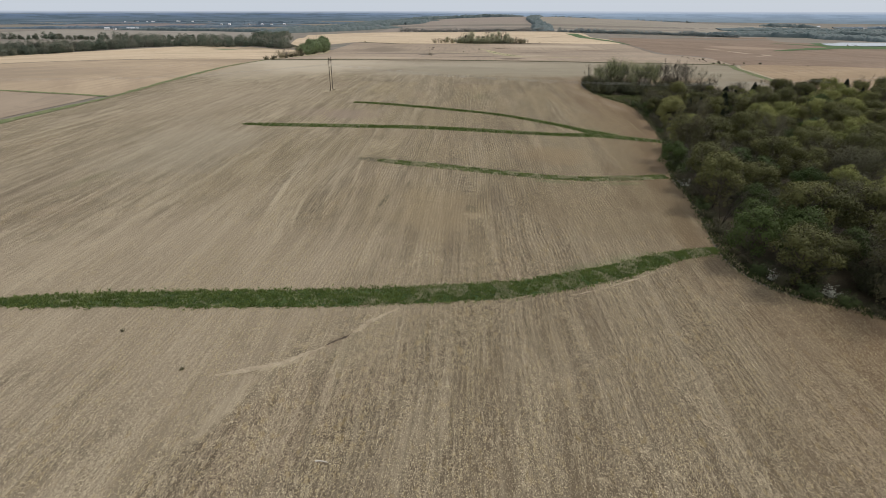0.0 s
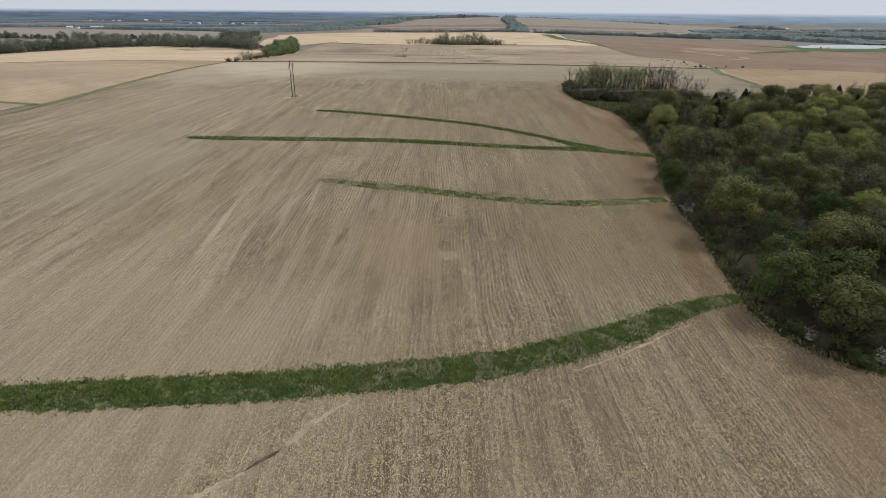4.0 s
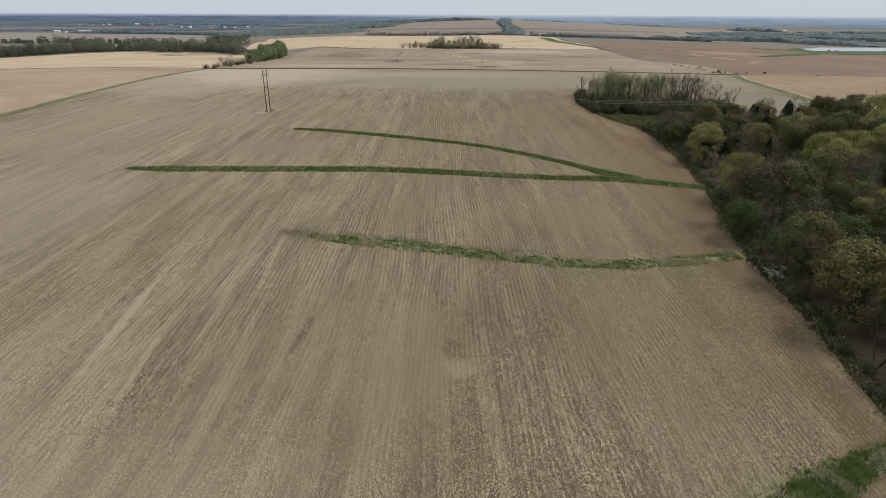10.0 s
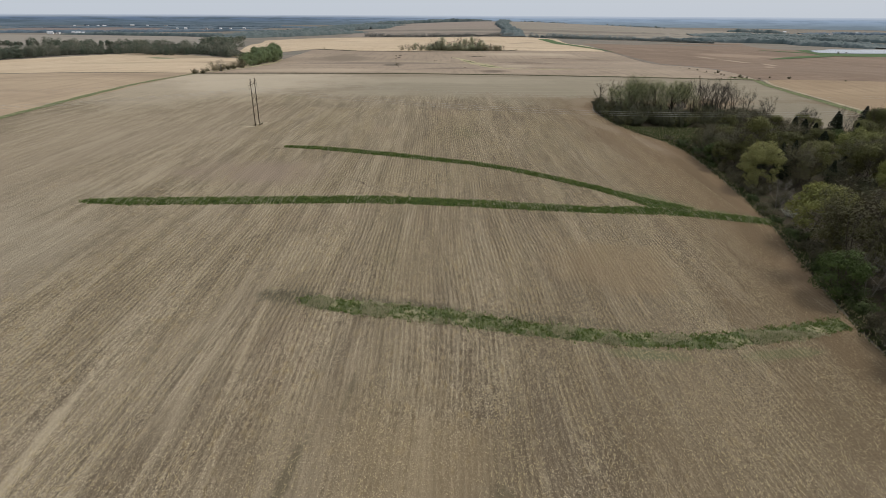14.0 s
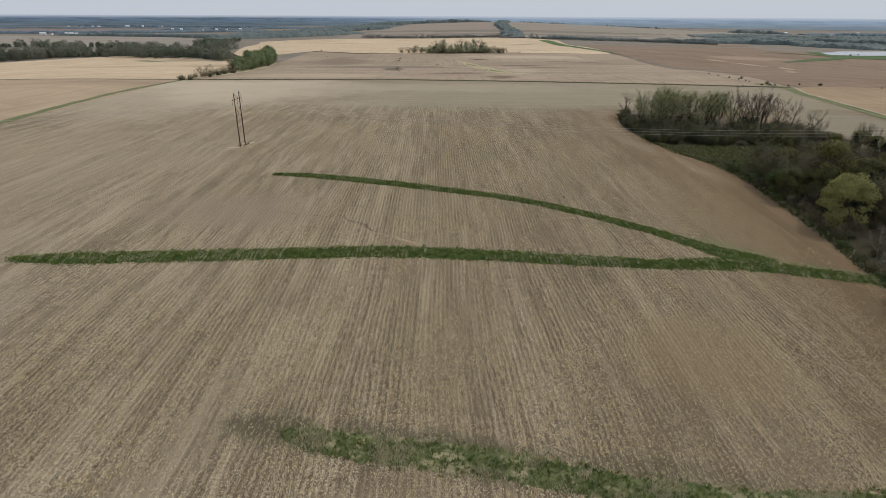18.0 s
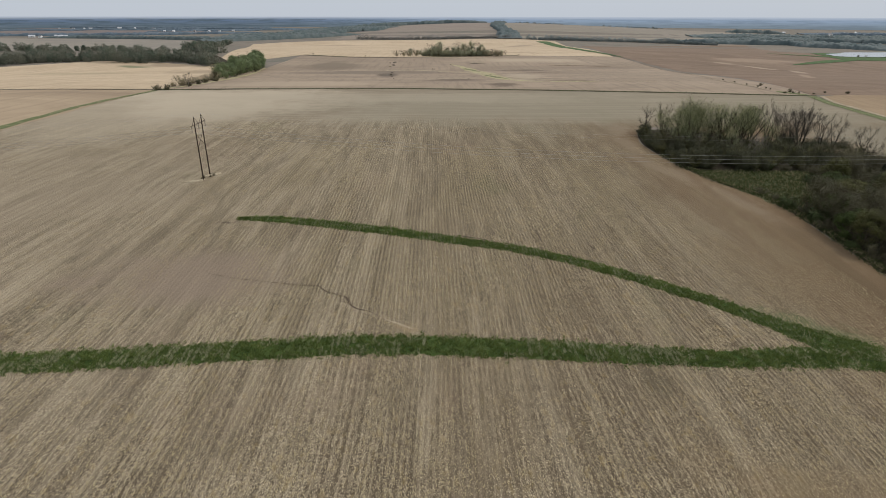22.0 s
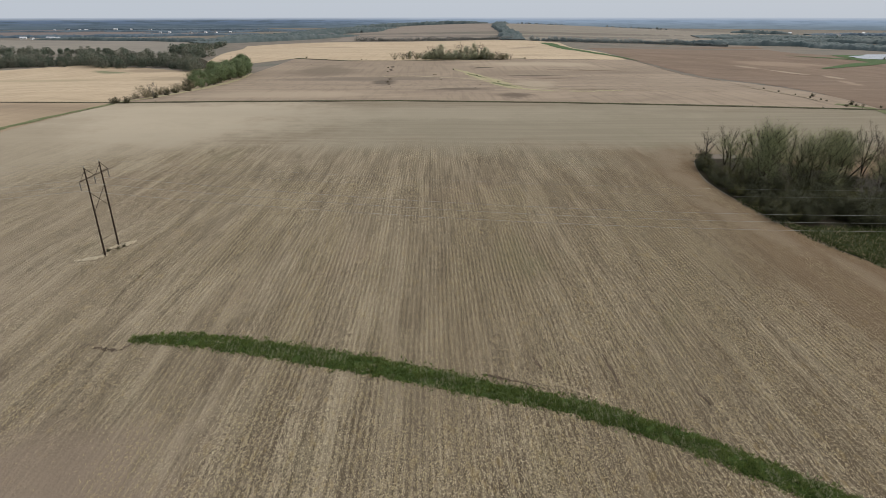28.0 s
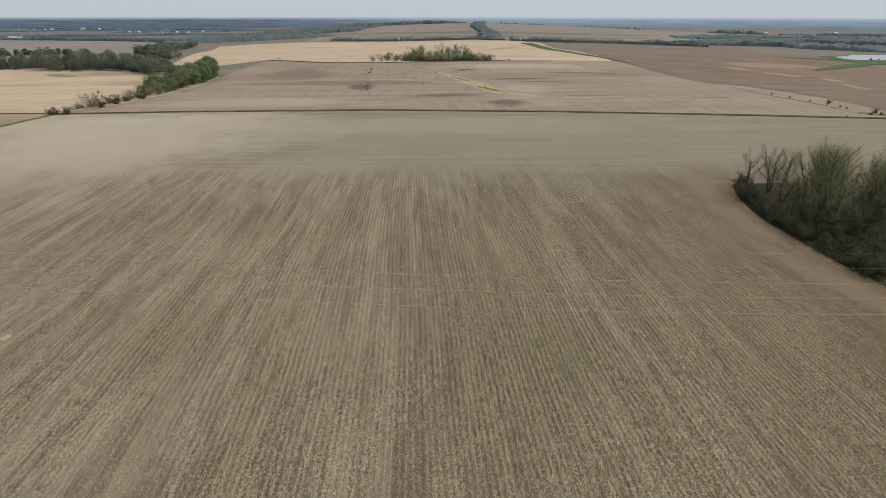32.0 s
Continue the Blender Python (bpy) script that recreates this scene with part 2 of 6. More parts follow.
    tufts = k.math("ADD", k.noise(k.scaled(2.0, 0.6, 1, 0, co), 1.0, 3, 0.65), k.math("MULTIPLY", lift, 0.7))
    c = k.mix(k.math("MULTIPLY", k.ramp(tufts, 0.46, 0.37), k.math("ADD", k.math("MULTIPLY", cover, 0.45), 0.1)), c, (0.085, 0.064, 0.041))
    c = k.mix(k.math("MULTIPLY", k.ramp(tufts, 0.54, 0.63), k.math("ADD", k.math("MULTIPLY", cover, 0.4), 0.1)), c, (0.40, 0.330, 0.220))
    wash = k.noise(k.scaled(0.35, 0.018, 1, 0, co), 1.0, 4, 0.6)
    c = k.mix(k.math("MULTIPLY", k.ramp(wash, 0.49, 0.38), 0.42), c, (0.135, 0.104, 0.068))
    c = k.mix(k.math("MULTIPLY", k.ramp(wash, 0.53, 0.64), high(0.42)), c, (0.36, 0.30, 0.208))
    c = k.mix(k.math("MULTIPLY", k.ramp(streak, 0.48, 0.34), 0.48), c, (0.105, 0.082, 0.052))
    c = k.mix(k.math("MULTIPLY", k.ramp(flecks, 0.59, 0.65), k.math("ADD", k.math("MULTIPLY", cover, 0.65), 0.22)), c, (0.60, 0.51, 0.34))
    c = k.mix(k.math("MULTIPLY", k.ramp(clods, 0.42, 0.34), k.math("ADD", k.math("MULTIPLY", cover, 0.6), 0.15)), c, (0.060, 0.046, 0.030))
    c = k.mix(k.math("MULTIPLY", k.ramp(k.noise(k.scaled(1.1, 0.5), 1.0, 3, 0.6), 0.56, 0.68), k.math("MULTIPLY", cover, 0.28)), c, (0.30, 0.215, 0.085))
    # warm clay on the lower slope beside the wood, deepened with painted wood shade
    clay = k.math("MULTIPLY", k.ramp(k.math("ADD", x, k.math("MULTIPLY", patch2, 30.0)), 52, 92), 0.72)
    c = k.mix(clay, c, (0.160, 0.104, 0.058))
    # headland worked crosswise, smoother and greyer
    edge = k.math("ADD", y, k.math("MULTIPLY", k.math("SUBTRACT", k.noise(k.scaled(0.22, 0.02), 1.0, 3), 0.5), 40.0))
    hl = k.ramp(edge, 362, 396)
    cross = k.noise(k.scaled(0.012, 0.30), 1.0, 3, 0.6)
    h = k.mix(k.ramp(cross, 0.35, 0.68), (0.215, 0.175, 0.122), (0.275, 0.228, 0.162))
    h = k.mix(k.math("MULTIPLY", k.ramp(patch2, 0.45, 0.7), 0.4), h, (0.200, 0.166, 0.112))
    h = k.mix(k.math("MULTIPLY", k.ramp(litter, 0.5, 0.75), 0.3), h, (0.35, 0.30, 0.22))
    c = k.mix(hl, c, h)
    # faint weed growth in the damp spots
    weed = k.math("MULTIPLY", k.ramp(k.noise(k.scaled(0.05, 0.016), 1.0, 4, 0.6), 0.60, 0.76), 0.22)
    c = k.mix(weed, c, (0.140, 0.140, 0.064))

    def spot(*what):
        nonlocal c
        c = k.spot(c, *what)

    straw_c, damp, green = (0.42, 0.35, 0.24), (0.080, 0.072, 0.046), (0.100, 0.135, 0.055)
    spot(-26, 31, 5.5, 1.2, 28, straw_c, 0.55)
    spot(-30, 22, 1.6, 10, -12, straw_c, 0.45)
    spot(-23, 204, 0.8, 9, 62, straw_c, 0.35)
    spot(-16, 199, 1.4, 3.5, 60, (0.30, 0.225, 0.14), 0.8)
    spot(5, 236.6, 0.4, 7, 62, straw_c, 0.35)
    spot(-49, 104, 1.1, 22, 5, straw_c, 0.7)
    spot(-41, 92, 0.7, 13, 6, straw_c, 0.5)
    spot(-33, 128, 0.7, 14, 4, straw_c, 0.4)
    spot(-21.5, 103, 1.0, 9, -8, damp, 0.85, 0.9)
    spot(-17, 117, 0.7, 6, -5, damp, 0.5, 0.9)
    spot(1.2, 100, 2.4, 4.5, 0, damp, 0.6)
    spot(2, 96, 3.5, 3.0, 0, straw_c, 0.4)
    spot(20, 186, 3.0, 5.0, 0, damp, 0.35)
    spot(-30, 142.5, 7.0, 4.0, 0, damp, 0.75, 0.3)
    spot(-12, 141.0, 16.0, 2.4, -7, damp, 0.6, 0.3)
    spot(14, 137.2, 16.0, 2.0, -8, damp, 0.45, 0.3)
    spot(-18, 100, 24, 30, 0, (0.205, 0.158, 0.098), 0.35, 0.06)
    spot(34, 104, 22, 34, 0, (0.170, 0.128, 0.078), 0.5, 0.06)
    spot(52, 128, 18, 34, 0, (0.138, 0.102, 0.060), 0.5, 0.06)
    spot(53, 201, 15, 5, -38, green, 0.5, 0.2)
    spot(66, 192, 13, 4, -12, green, 0.5, 0.2)
    spot(30, 71, 20, 5, 30, green, 0.3, 0.2)
    spot(26, 128.5, 9.0, 2.0, -4, green, 0.4)
    spot(46, 130, 9.0, 2.0, 12, green, 0.35)
    spot(-8, 100, 14, 26, 0, (0.250, 0.190, 0.110), 0.4, 0.08)
    spot(30, 160, 16, 18, 0, (0.230, 0.165, 0.095), 0.5, 0.08)
    spot(-55, 215, 26, 16, 10, (0.245, 0.190, 0.140), 0.8, 0.06)
    spot(-95, 150, 28, 60, 8, (0.290, 0.248, 0.180), 0.5, 0.05)
    # Brown track along the wood edge; south of y 262 darkened as wood shade.
    for cx, cy, rx, ry, an in ((64, 300, 5, 26, 14), (63.5, 335, 5, 26, 0), (68, 362, 6, 16, -22), (73, 268, 4, 22, 8), (73, 225, 4, 30, -5), (67, 180, 4, 32, -14), (58, 140, 4, 30, -8), (54, 100, 4, 26, -10)):
        spot(cx, cy, rx, ry, an, (0.225, 0.172, 0.115) if cy > 262 else (0.140, 0.100, 0.058), 0.75, 0.12)
    # The palest spots paint cloud light into the headland and west slope.
    spot(-175, 420, 150, 130, 0, (0.38, 0.320, 0.232), 0.65, 0.02)
    spot(-125, 445, 95, 75, 0, (0.47, 0.400, 0.298), 0.6, 0.02)
    spot(-52, 52, 52, 60, 0, (0.335, 0.272, 0.190), 0.5, 0.03)
    spot(-120, 250, 60, 110, 0, (0.315, 0.255, 0.180), 0.4, 0.03)
    spot(80, 425, 240, 80, 0, (0.262, 0.236, 0.172), 0.45, 0.02)
    spot(175, 335, 45, 60, 0, (0.255, 0.232, 0.172), 0.7, 0.03)
    spot(-30, 455, 170, 30, 0, (0.36, 0.31, 0.23), 0.45, 0.03)
    relief = k.math("ADD", k.math("MULTIPLY", rows, 0.35), k.math("ADD", k.math("ADD", dash, clods), k.math("MULTIPLY", flecks, 0.7)))
    k.bump(k.math("MULTIPLY", relief, k.math("SUBTRACT", 1.0, k.math("MULTIPLY", hl, 0.85))), 0.8, 0.14)
    return k.done(c)


M_FIELD = stubble_field()
M_BROWN = soil("brown_tilled_soil", (0.260, 0.200, 0.142), (0.335, 0.260, 0.185), (0.205, 0.158, 0.112), 80, None, 0.0,
               [(-52, 648, 13, 52, 4, (0.12, 0.092, 0.066), 0.95, 0.04), (6, 566, 34, 15, 12, (0.135, 0.102, 0.073), 0.95, 0.05), (84, 729, 36, 12, 3, (0.125, 0.095, 0.068), 0.95, 0.05), (38, 520, 14, 20, 0, (0.135, 0.10, 0.07), 0.95, 0.06),
                (-70, 690, 95, 36, 5, (0.165, 0.13, 0.095), 0.75, 0.02), (110, 880, 90, 40, 0, (0.42, 0.34, 0.24), 0.8, 0.015), (62, 610, 26, 80, -10, (0.39, 0.318, 0.225), 0.7, 0.03),
                (-100, 530, 90, 30, 0, (0.39, 0.31, 0.22), 0.7, 0.02), (-130, 800, 50, 80, 0, (0.165, 0.128, 0.09), 0.75, 0.015)])
M_RUST = soil("reddish_tilled_soil", (0.176, 0.120, 0.080), (0.232, 0.164, 0.112), (0.146, 0.100, 0.067), 75, None, 0.0,
              [(300, 850, 55, 20, -10, (0.165, 0.112, 0.075), 0.75, 0.02), (330, 950, 80, 26, 0, (0.17, 0.118, 0.078), 0.7, 0.02), (870, 1520, 130, 60, 0, (0.175, 0.12, 0.08), 0.6, 0.01), (353, 775, 8, 44, 8, (0.37, 0.29, 0.205), 0.75, 0.04),
               (344, 835, 10, 30, 0, (0.36, 0.28, 0.195), 0.6, 0.04), (362, 715, 7, 36, -18, (0.37, 0.29, 0.205), 0.75, 0.04), (310, 620, 6, 66, -28, (0.34, 0.255, 0.175), 0.6, 0.04), (420, 900, 60, 60, 0, (0.32, 0.235, 0.16), 0.6, 0.015),
               (240, 700, 14, 90, 4, (0.185, 0.13, 0.088), 0.6, 0.03)])
M_TAN = soil("pale_straw_stubble", (0.45, 0.345, 0.228), (0.53, 0.415, 0.280), (0.37, 0.280, 0.185), 85, None, 0.0,
             [(-295, 800, 75, 30, -12, (0.27, 0.205, 0.135), 0.85, 0.015), (-240, 695, 34, 34, 0, (0.31, 0.24, 0.155), 0.7, 0.02), (-340, 690, 80, 20, -8, (0.32, 0.27, 0.165), 0.6, 0.02), (-345, 786, 40, 12, -36, (0.12, 0.15, 0.07), 0.8, 0.04),
              (185, 1500, 26, 150, -24, (0.28, 0.215, 0.15), 0.75, 0.01), (-250, 1560, 90, 50, 0, (0.33, 0.255, 0.175), 0.7, 0.01), (60, 1150, 60, 60, 0, (0.36, 0.28, 0.19), 0.5, 0.01), (-480, 600, 90, 30, 0, (0.36, 0.27, 0.175), 0.5, 0.01)])
M_FALLOW = soil("pinkish_tan_stubble", (0.315, 0.236, 0.155), (0.40, 0.305, 0.200), (0.265, 0.198, 0.132), 85, None, 0.0,
                [(-420, 320, 260, 120, 0, (0.235, 0.178, 0.122), 0.75, 0.008)])
M_ORANGE = soil("orange_tan_stubble", (0.262, 0.186, 0.110), (0.305, 0.220, 0.134), (0.225, 0.158, 0.096), 70)
M_FARLAND = soil("distant_mixed_farmland", (0.17, 0.145, 0.115), (0.22, 0.18, 0.14), (0.13, 0.13, 0.095), 88, (0.09, 0.11, 0.085), 0.8)
# FARRED and FARDUN are near soils greyed and cooled by painted haze.
M_FARRED = soil("haze_cooled_red_soil", (0.165, 0.135, 0.122), (0.195, 0.162, 0.145), (0.145, 0.122, 0.112), 88)
M_FARBROWN = soil("far_grey_brown_soil", (0.235, 0.192, 0.155), (0.27, 0.222, 0.18), (0.20, 0.165, 0.135), 88)
M_FARDUN = soil("haze_cooled_dun_stubble", (0.225, 0.200, 0.165), (0.27, 0.235, 0.19), (0.17, 0.16, 0.13), 88)
M_PASTURE = soil("dun_pasture", (0.225, 0.195, 0.155), (0.280, 0.240, 0.190), (0.185, 0.170, 0.132), 85)


def turf(name, a, b, straw, amount):
    k = Mat(name, 0.9, 0.15)
    n = k.noise(k.scaled(0.5, 0.5), 1.0, 5, 0.65)
    f = k.noise(k.scaled(5, 5), 1.0, 4, 0.7)
    c = k.mix(k.ramp(n, 0.35, 0.65), a, b)
    c = k.mix(k.math("MULTIPLY", k.ramp(k.noise(k.scaled(0.28, 0.4), 1.0, 4, 0.6), 0.50, 0.66), amount), c, straw)
    c = k.mix(k.math("MULTIPLY", k.ramp(f, 0.48, 0.66), 0.6), c, (a[0] * 0.45, a[1] * 0.45, a[2] * 0.45))
    c = k.mix(k.math("MULTIPLY", k.ramp(f, 0.44, 0.30), 0.45), c, tuple(0.5 * (v + w) * 1.3 for v, w in zip(b, straw)))
    k.bump(f, 0.8, 0.15)
    return k.done(c)


M_GRASS = turf("fresh_green_grass", (0.036, 0.062, 0.012), (0.066, 0.098, 0.024), (0.14, 0.15, 0.07), 0.5)
M_MIXED = turf("green_grass_with_dead_patches", (0.034, 0.062, 0.016), (0.066, 0.098, 0.032), (0.23, 0.205, 0.125), 0.8)
M_LUSH = turf("lush_far_grass", (0.055, 0.105, 0.034), (0.085, 0.135, 0.048), (0.15, 0.16, 0.075), 0.4)
M_GRASSY = turf("weedy_mixed_grass", (0.070, 0.088, 0.032), (0.125, 0.135, 0.060), (0.33, 0.290, 0.175), 0.95)
# FLOOR: litter brown painted darker, as deep shade below the trees.
M_FLOOR = turf("shade_dark_leaf_litter", (0.036, 0.028, 0.016), (0.050, 0.040, 0.022), (0.032, 0.040, 0.015), 0.7)
M_CLEARING = turf("rank_clearing_growth", (0.036, 0.046, 0.015), (0.064, 0.072, 0.025), (0.17, 0.150, 0.085), 0.7)
M_MARGIN = turf("pale_margin_grass", (0.115, 0.140, 0.056), (0.165, 0.178, 0.080), (0.30, 0.26, 0.155), 0.55)
M_SPARSE = turf("sparse_yellow_weeds_on_clay", (0.310, 0.285, 0.150), (0.45, 0.385, 0.235), (0.54, 0.46, 0.30), 0.7)
M_PALE = turf("pale_washed_clay", (0.33, 0.265, 0.178), (0.44, 0.365, 0.255), (0.25, 0.195, 0.13), 0.7)
M_RUT = turf("dark_eroded_soil", (0.075, 0.056, 0.038), (0.12, 0.088, 0.06), (0.22, 0.17, 0.12), 0.5)
M_DITCH = turf("damp_brown_ditch_soil", (0.165, 0.120, 0.080), (0.21, 0.155, 0.105), (0.26, 0.20, 0.14), 0.6)
M_DARKGRASS = turf("dark_fence_row_growth", (0.055, 0.060, 0.028), (0.085, 0.080, 0.042), (0.17, 0.14, 0.085), 0.5)

M_BLADE = leafy("grass_blades", (0.070, 0.118, 0.022), (0.135, 0.182, 0.042), (0.28, 0.310, 0.125), 0.3, 0.5)
M_STRAW = leafy("dead_straw", (0.38, 0.31, 0.18), (0.47, 0.39, 0.235), (0.25, 0.195, 0.11), 0.2)
M_DEADGRASS = leafy("bleached_dead_grass", (0.42, 0.385, 0.245), (0.54, 0.490, 0.330), (0.31, 0.30, 0.165), 0.25)
M_PALESTEM = leafy("old_grey_green_stems", (0.34, 0.34, 0.20), (0.46, 0.44, 0.28), (0.26, 0.28, 0.14), 0.2)
M_PALEBUD = leafy("pale_tan_buds", (0.27, 0.235, 0.15), (0.36, 0.31, 0.20), (0.24, 0.22, 0.12), 0.4)
M_THICKET = leafy("dark_brown_thicket_buds", (0.058, 0.060, 0.032), (0.088, 0.088, 0.048), (0.072, 0.082, 0.036), 0.3)
M_RANK = leafy("rank_grass_blades", (0.050, 0.078, 0.020), (0.072, 0.095, 0.028), (0.10, 0.10, 0.045), 0.3)
M_LONE = leafy("bright_young_leaves", (0.275, 0.268, 0.098), (0.34, 0.322, 0.13), (0.20, 0.195, 0.075), 0.45)
M_OLIVE = leafy("olive_budding_leaves", (0.088, 0.090, 0.030), (0.170, 0.166, 0.054), (0.072, 0.068, 0.029), 0.22)
M_YELLOW = leafy("yellow_green_leaves", (0.200, 0.210, 0.060), (0.290, 0.288, 0.090), (0.130, 0.138, 0.042), 0.28)
M_GREEN = leafy("fresh_green_leaves", (0.056, 0.086, 0.023), (0.090, 0.122, 0.034), (0.044, 0.062, 0.020), 0.25)
M_DULL = leafy("dull_brown_buds", (0.082, 0.080, 0.040), (0.128, 0.116, 0.062), (0.066, 0.062, 0.034), 0.25)
M_SHRUB = leafy("shrub_leaves", (0.046, 0.072, 0.022), (0.072, 0.102, 0.030), (0.085, 0.085, 0.036), 0.25)
M_CEDAR = leafy("dark_cedar_needles", (0.020, 0.028, 0.014), (0.030, 0.038, 0.018), (0.014, 0.018, 0.010), 0.15)
M_WHITE = leafy("white_blossom", (0.55, 0.54, 0.46), (0.60, 0.58, 0.50), (0.25, 0.28, 0.15), 0.3)
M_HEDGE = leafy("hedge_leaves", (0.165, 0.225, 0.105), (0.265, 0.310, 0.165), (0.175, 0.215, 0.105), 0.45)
# FARWOOD, FARCANOPY and DIMWOOD carry blue distance haze in their leaf colour.
M_FARWOOD = leafy("haze_tinted_wood_canopy", (0.185, 0.228, 0.230), (0.300, 0.320, 0.305), (0.235, 0.270, 0.265), 0.5, 0.02)
M_FARCANOPY = leafy("haze_tinted_closed_canopy", (0.078, 0.110, 0.112), (0.142, 0.166, 0.160), (0.105, 0.132, 0.130), 0.1, 0.03)
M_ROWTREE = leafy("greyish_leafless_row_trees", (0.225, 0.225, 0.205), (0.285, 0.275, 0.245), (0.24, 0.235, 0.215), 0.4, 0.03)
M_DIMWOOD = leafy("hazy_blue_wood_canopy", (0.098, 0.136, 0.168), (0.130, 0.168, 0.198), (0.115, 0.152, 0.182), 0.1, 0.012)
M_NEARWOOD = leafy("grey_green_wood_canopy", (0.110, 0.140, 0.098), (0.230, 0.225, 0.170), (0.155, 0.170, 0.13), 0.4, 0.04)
M_BUD = leafy("pale_grey_green_buds", (0.225, 0.252, 0.120), (0.290, 0.295, 0.152), (0.185, 0.195, 0.10), 0.65)
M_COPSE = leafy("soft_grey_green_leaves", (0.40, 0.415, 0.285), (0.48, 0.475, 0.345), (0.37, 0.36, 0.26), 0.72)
M_BARK = bark("grey_brown_bark", (0.055, 0.044, 0.034), (0.095, 0.078, 0.062))
M_PALEBARK = bark("pale_grey_bark", (0.17, 0.15, 0.125), (0.24, 0.215, 0.18))
M_BLEACHED = bark("bleached_dead_wood", (0.50, 0.46, 0.39), (0.62, 0.57, 0.49))
M_LIMB = bark("dark_limb_bark", (0.050, 0.043, 0.033), (0.086, 0.074, 0.058))
M_DARKLIMB = bark("dark_forked_limb_bark", (0.036, 0.030, 0.024), (0.066, 0.055, 0.043))
M_PALETWIG = bark("pale_brown_twigs", (0.20, 0.170, 0.125), (0.30, 0.26, 0.195))
M_TWIG = bark("brown_twigs", (0.105, 0.090, 0.068), (0.160, 0.140, 0.110))
M_POLE = bark("weathered_brown_pole_timber", (0.045, 0.032, 0.024), (0.075, 0.055, 0.040))


def plain(name, colour, rough=0.6, metal=0.0, vary=0.15, scale=2.0):
    k = Mat(name, rough, 0.4)
    k.bsdf.inputs["Metallic"].default_value = metal
    n = k.noise(k.scaled(scale, scale, scale), 1.0, 4)
    return k.done(k.mix(n, tuple(v * (1 - vary) for v in colour), tuple(min(1, v * (1 + vary)) for v in colour)))


M_INSUL = plain("brown_porcelain", (0.085, 0.070, 0.058), 0.35)
M_WIRE = plain("weathered_aluminium_conductor", (0.45, 0.43, 0.39), 0.5, 0.3)
M_STEEL = plain("galvanised_steel", (0.35, 0.35, 0.35), 0.5, 0.6)
M_WHITEWALL = plain("white_painted_siding", (0.78, 0.78, 0.76), 0.6, 0, 0.06)
M_GREYWALL = plain("grey_siding", (0.42, 0.42, 0.42), 0.7)
M_ROOF = plain("grey_shingle_roof", (0.20, 0.19, 0.19), 0.85)
M_LIGHTROOF = plain("pale_metal_roof", (0.62, 0.63, 0.65), 0.5)
M_GLASSY = plain("dark_window_glass", (0.03, 0.035, 0.04), 0.1)
M_POST = plain("grey_weathered_post", (0.13, 0.11, 0.09), 0.9)


def water():
    k = Mat("pond_water", 0.08, 0.5)
    k.bump(k.noise(k.scaled(0.8, 0.8), 1.0, 3), 0.15, 0.05)
    return k.done((0.10, 0.115, 0.12))


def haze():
    """The farthest plain, blue haze painted into its glow: bands of woods and fields, paler towards the skyline."""
    k = Mat("painted_blue_haze", 1.0, 0.0)
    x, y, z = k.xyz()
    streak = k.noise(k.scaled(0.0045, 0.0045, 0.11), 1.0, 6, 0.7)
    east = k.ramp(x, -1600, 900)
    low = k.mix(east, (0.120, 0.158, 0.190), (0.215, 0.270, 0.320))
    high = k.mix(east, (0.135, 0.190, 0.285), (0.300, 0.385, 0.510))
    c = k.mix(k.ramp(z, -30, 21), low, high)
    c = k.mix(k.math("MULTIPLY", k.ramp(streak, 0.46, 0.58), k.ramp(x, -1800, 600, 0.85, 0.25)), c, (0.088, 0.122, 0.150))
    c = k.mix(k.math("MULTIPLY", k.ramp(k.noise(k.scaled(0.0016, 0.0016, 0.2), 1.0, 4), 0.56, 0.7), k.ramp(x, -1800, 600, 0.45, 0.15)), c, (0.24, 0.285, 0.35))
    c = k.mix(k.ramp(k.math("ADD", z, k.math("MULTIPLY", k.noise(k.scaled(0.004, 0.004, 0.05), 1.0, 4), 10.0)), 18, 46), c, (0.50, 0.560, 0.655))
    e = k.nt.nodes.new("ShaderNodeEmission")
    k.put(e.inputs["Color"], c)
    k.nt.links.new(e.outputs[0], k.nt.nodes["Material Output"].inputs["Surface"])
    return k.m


M_WATER = water()
M_HAZE = haze()

# ---- terrain ----


def smooth(a, b, v):
    v = np.clip((v - a) / (b - a), 0, 1)
    return v * v * (3 - 2 * v)


def gz(x, y):
    """Height of the rolling ground."""
    x, y = np.asarray(x, float), np.asarray(y, float)
    X, Y = 2.6 * np.tanh(x / 260), np.clip((y - 150) / 100, -3, 3.4)
    z = -0.08 - 4.05 * X + 2.02 * Y + 0.2 * X * X + 1.28 * X * Y - 0.24 * Y * Y
    f = smooth(490, 760, y)
    far = -5 - 15 * smooth(1000, 1650, y) - 10 * smooth(1700, 2600, y)
    z = z + (far - z) * f
    z = z - 14 * smooth(230, 700, np.abs(x)) * (1 - 0.6 * f)
    z = z + 1.25 * np.exp(-(((x + 75.3) / 21) ** 2) - ((y - 276.5) / 21) ** 2)
    return z + 46 * np.exp(-(((x - 350) / 900) ** 2) - ((y - 3100) / 550) ** 2)


def gz1(x, y):
    return float(gz(x, y))


rng = np.random.default_rng(7)


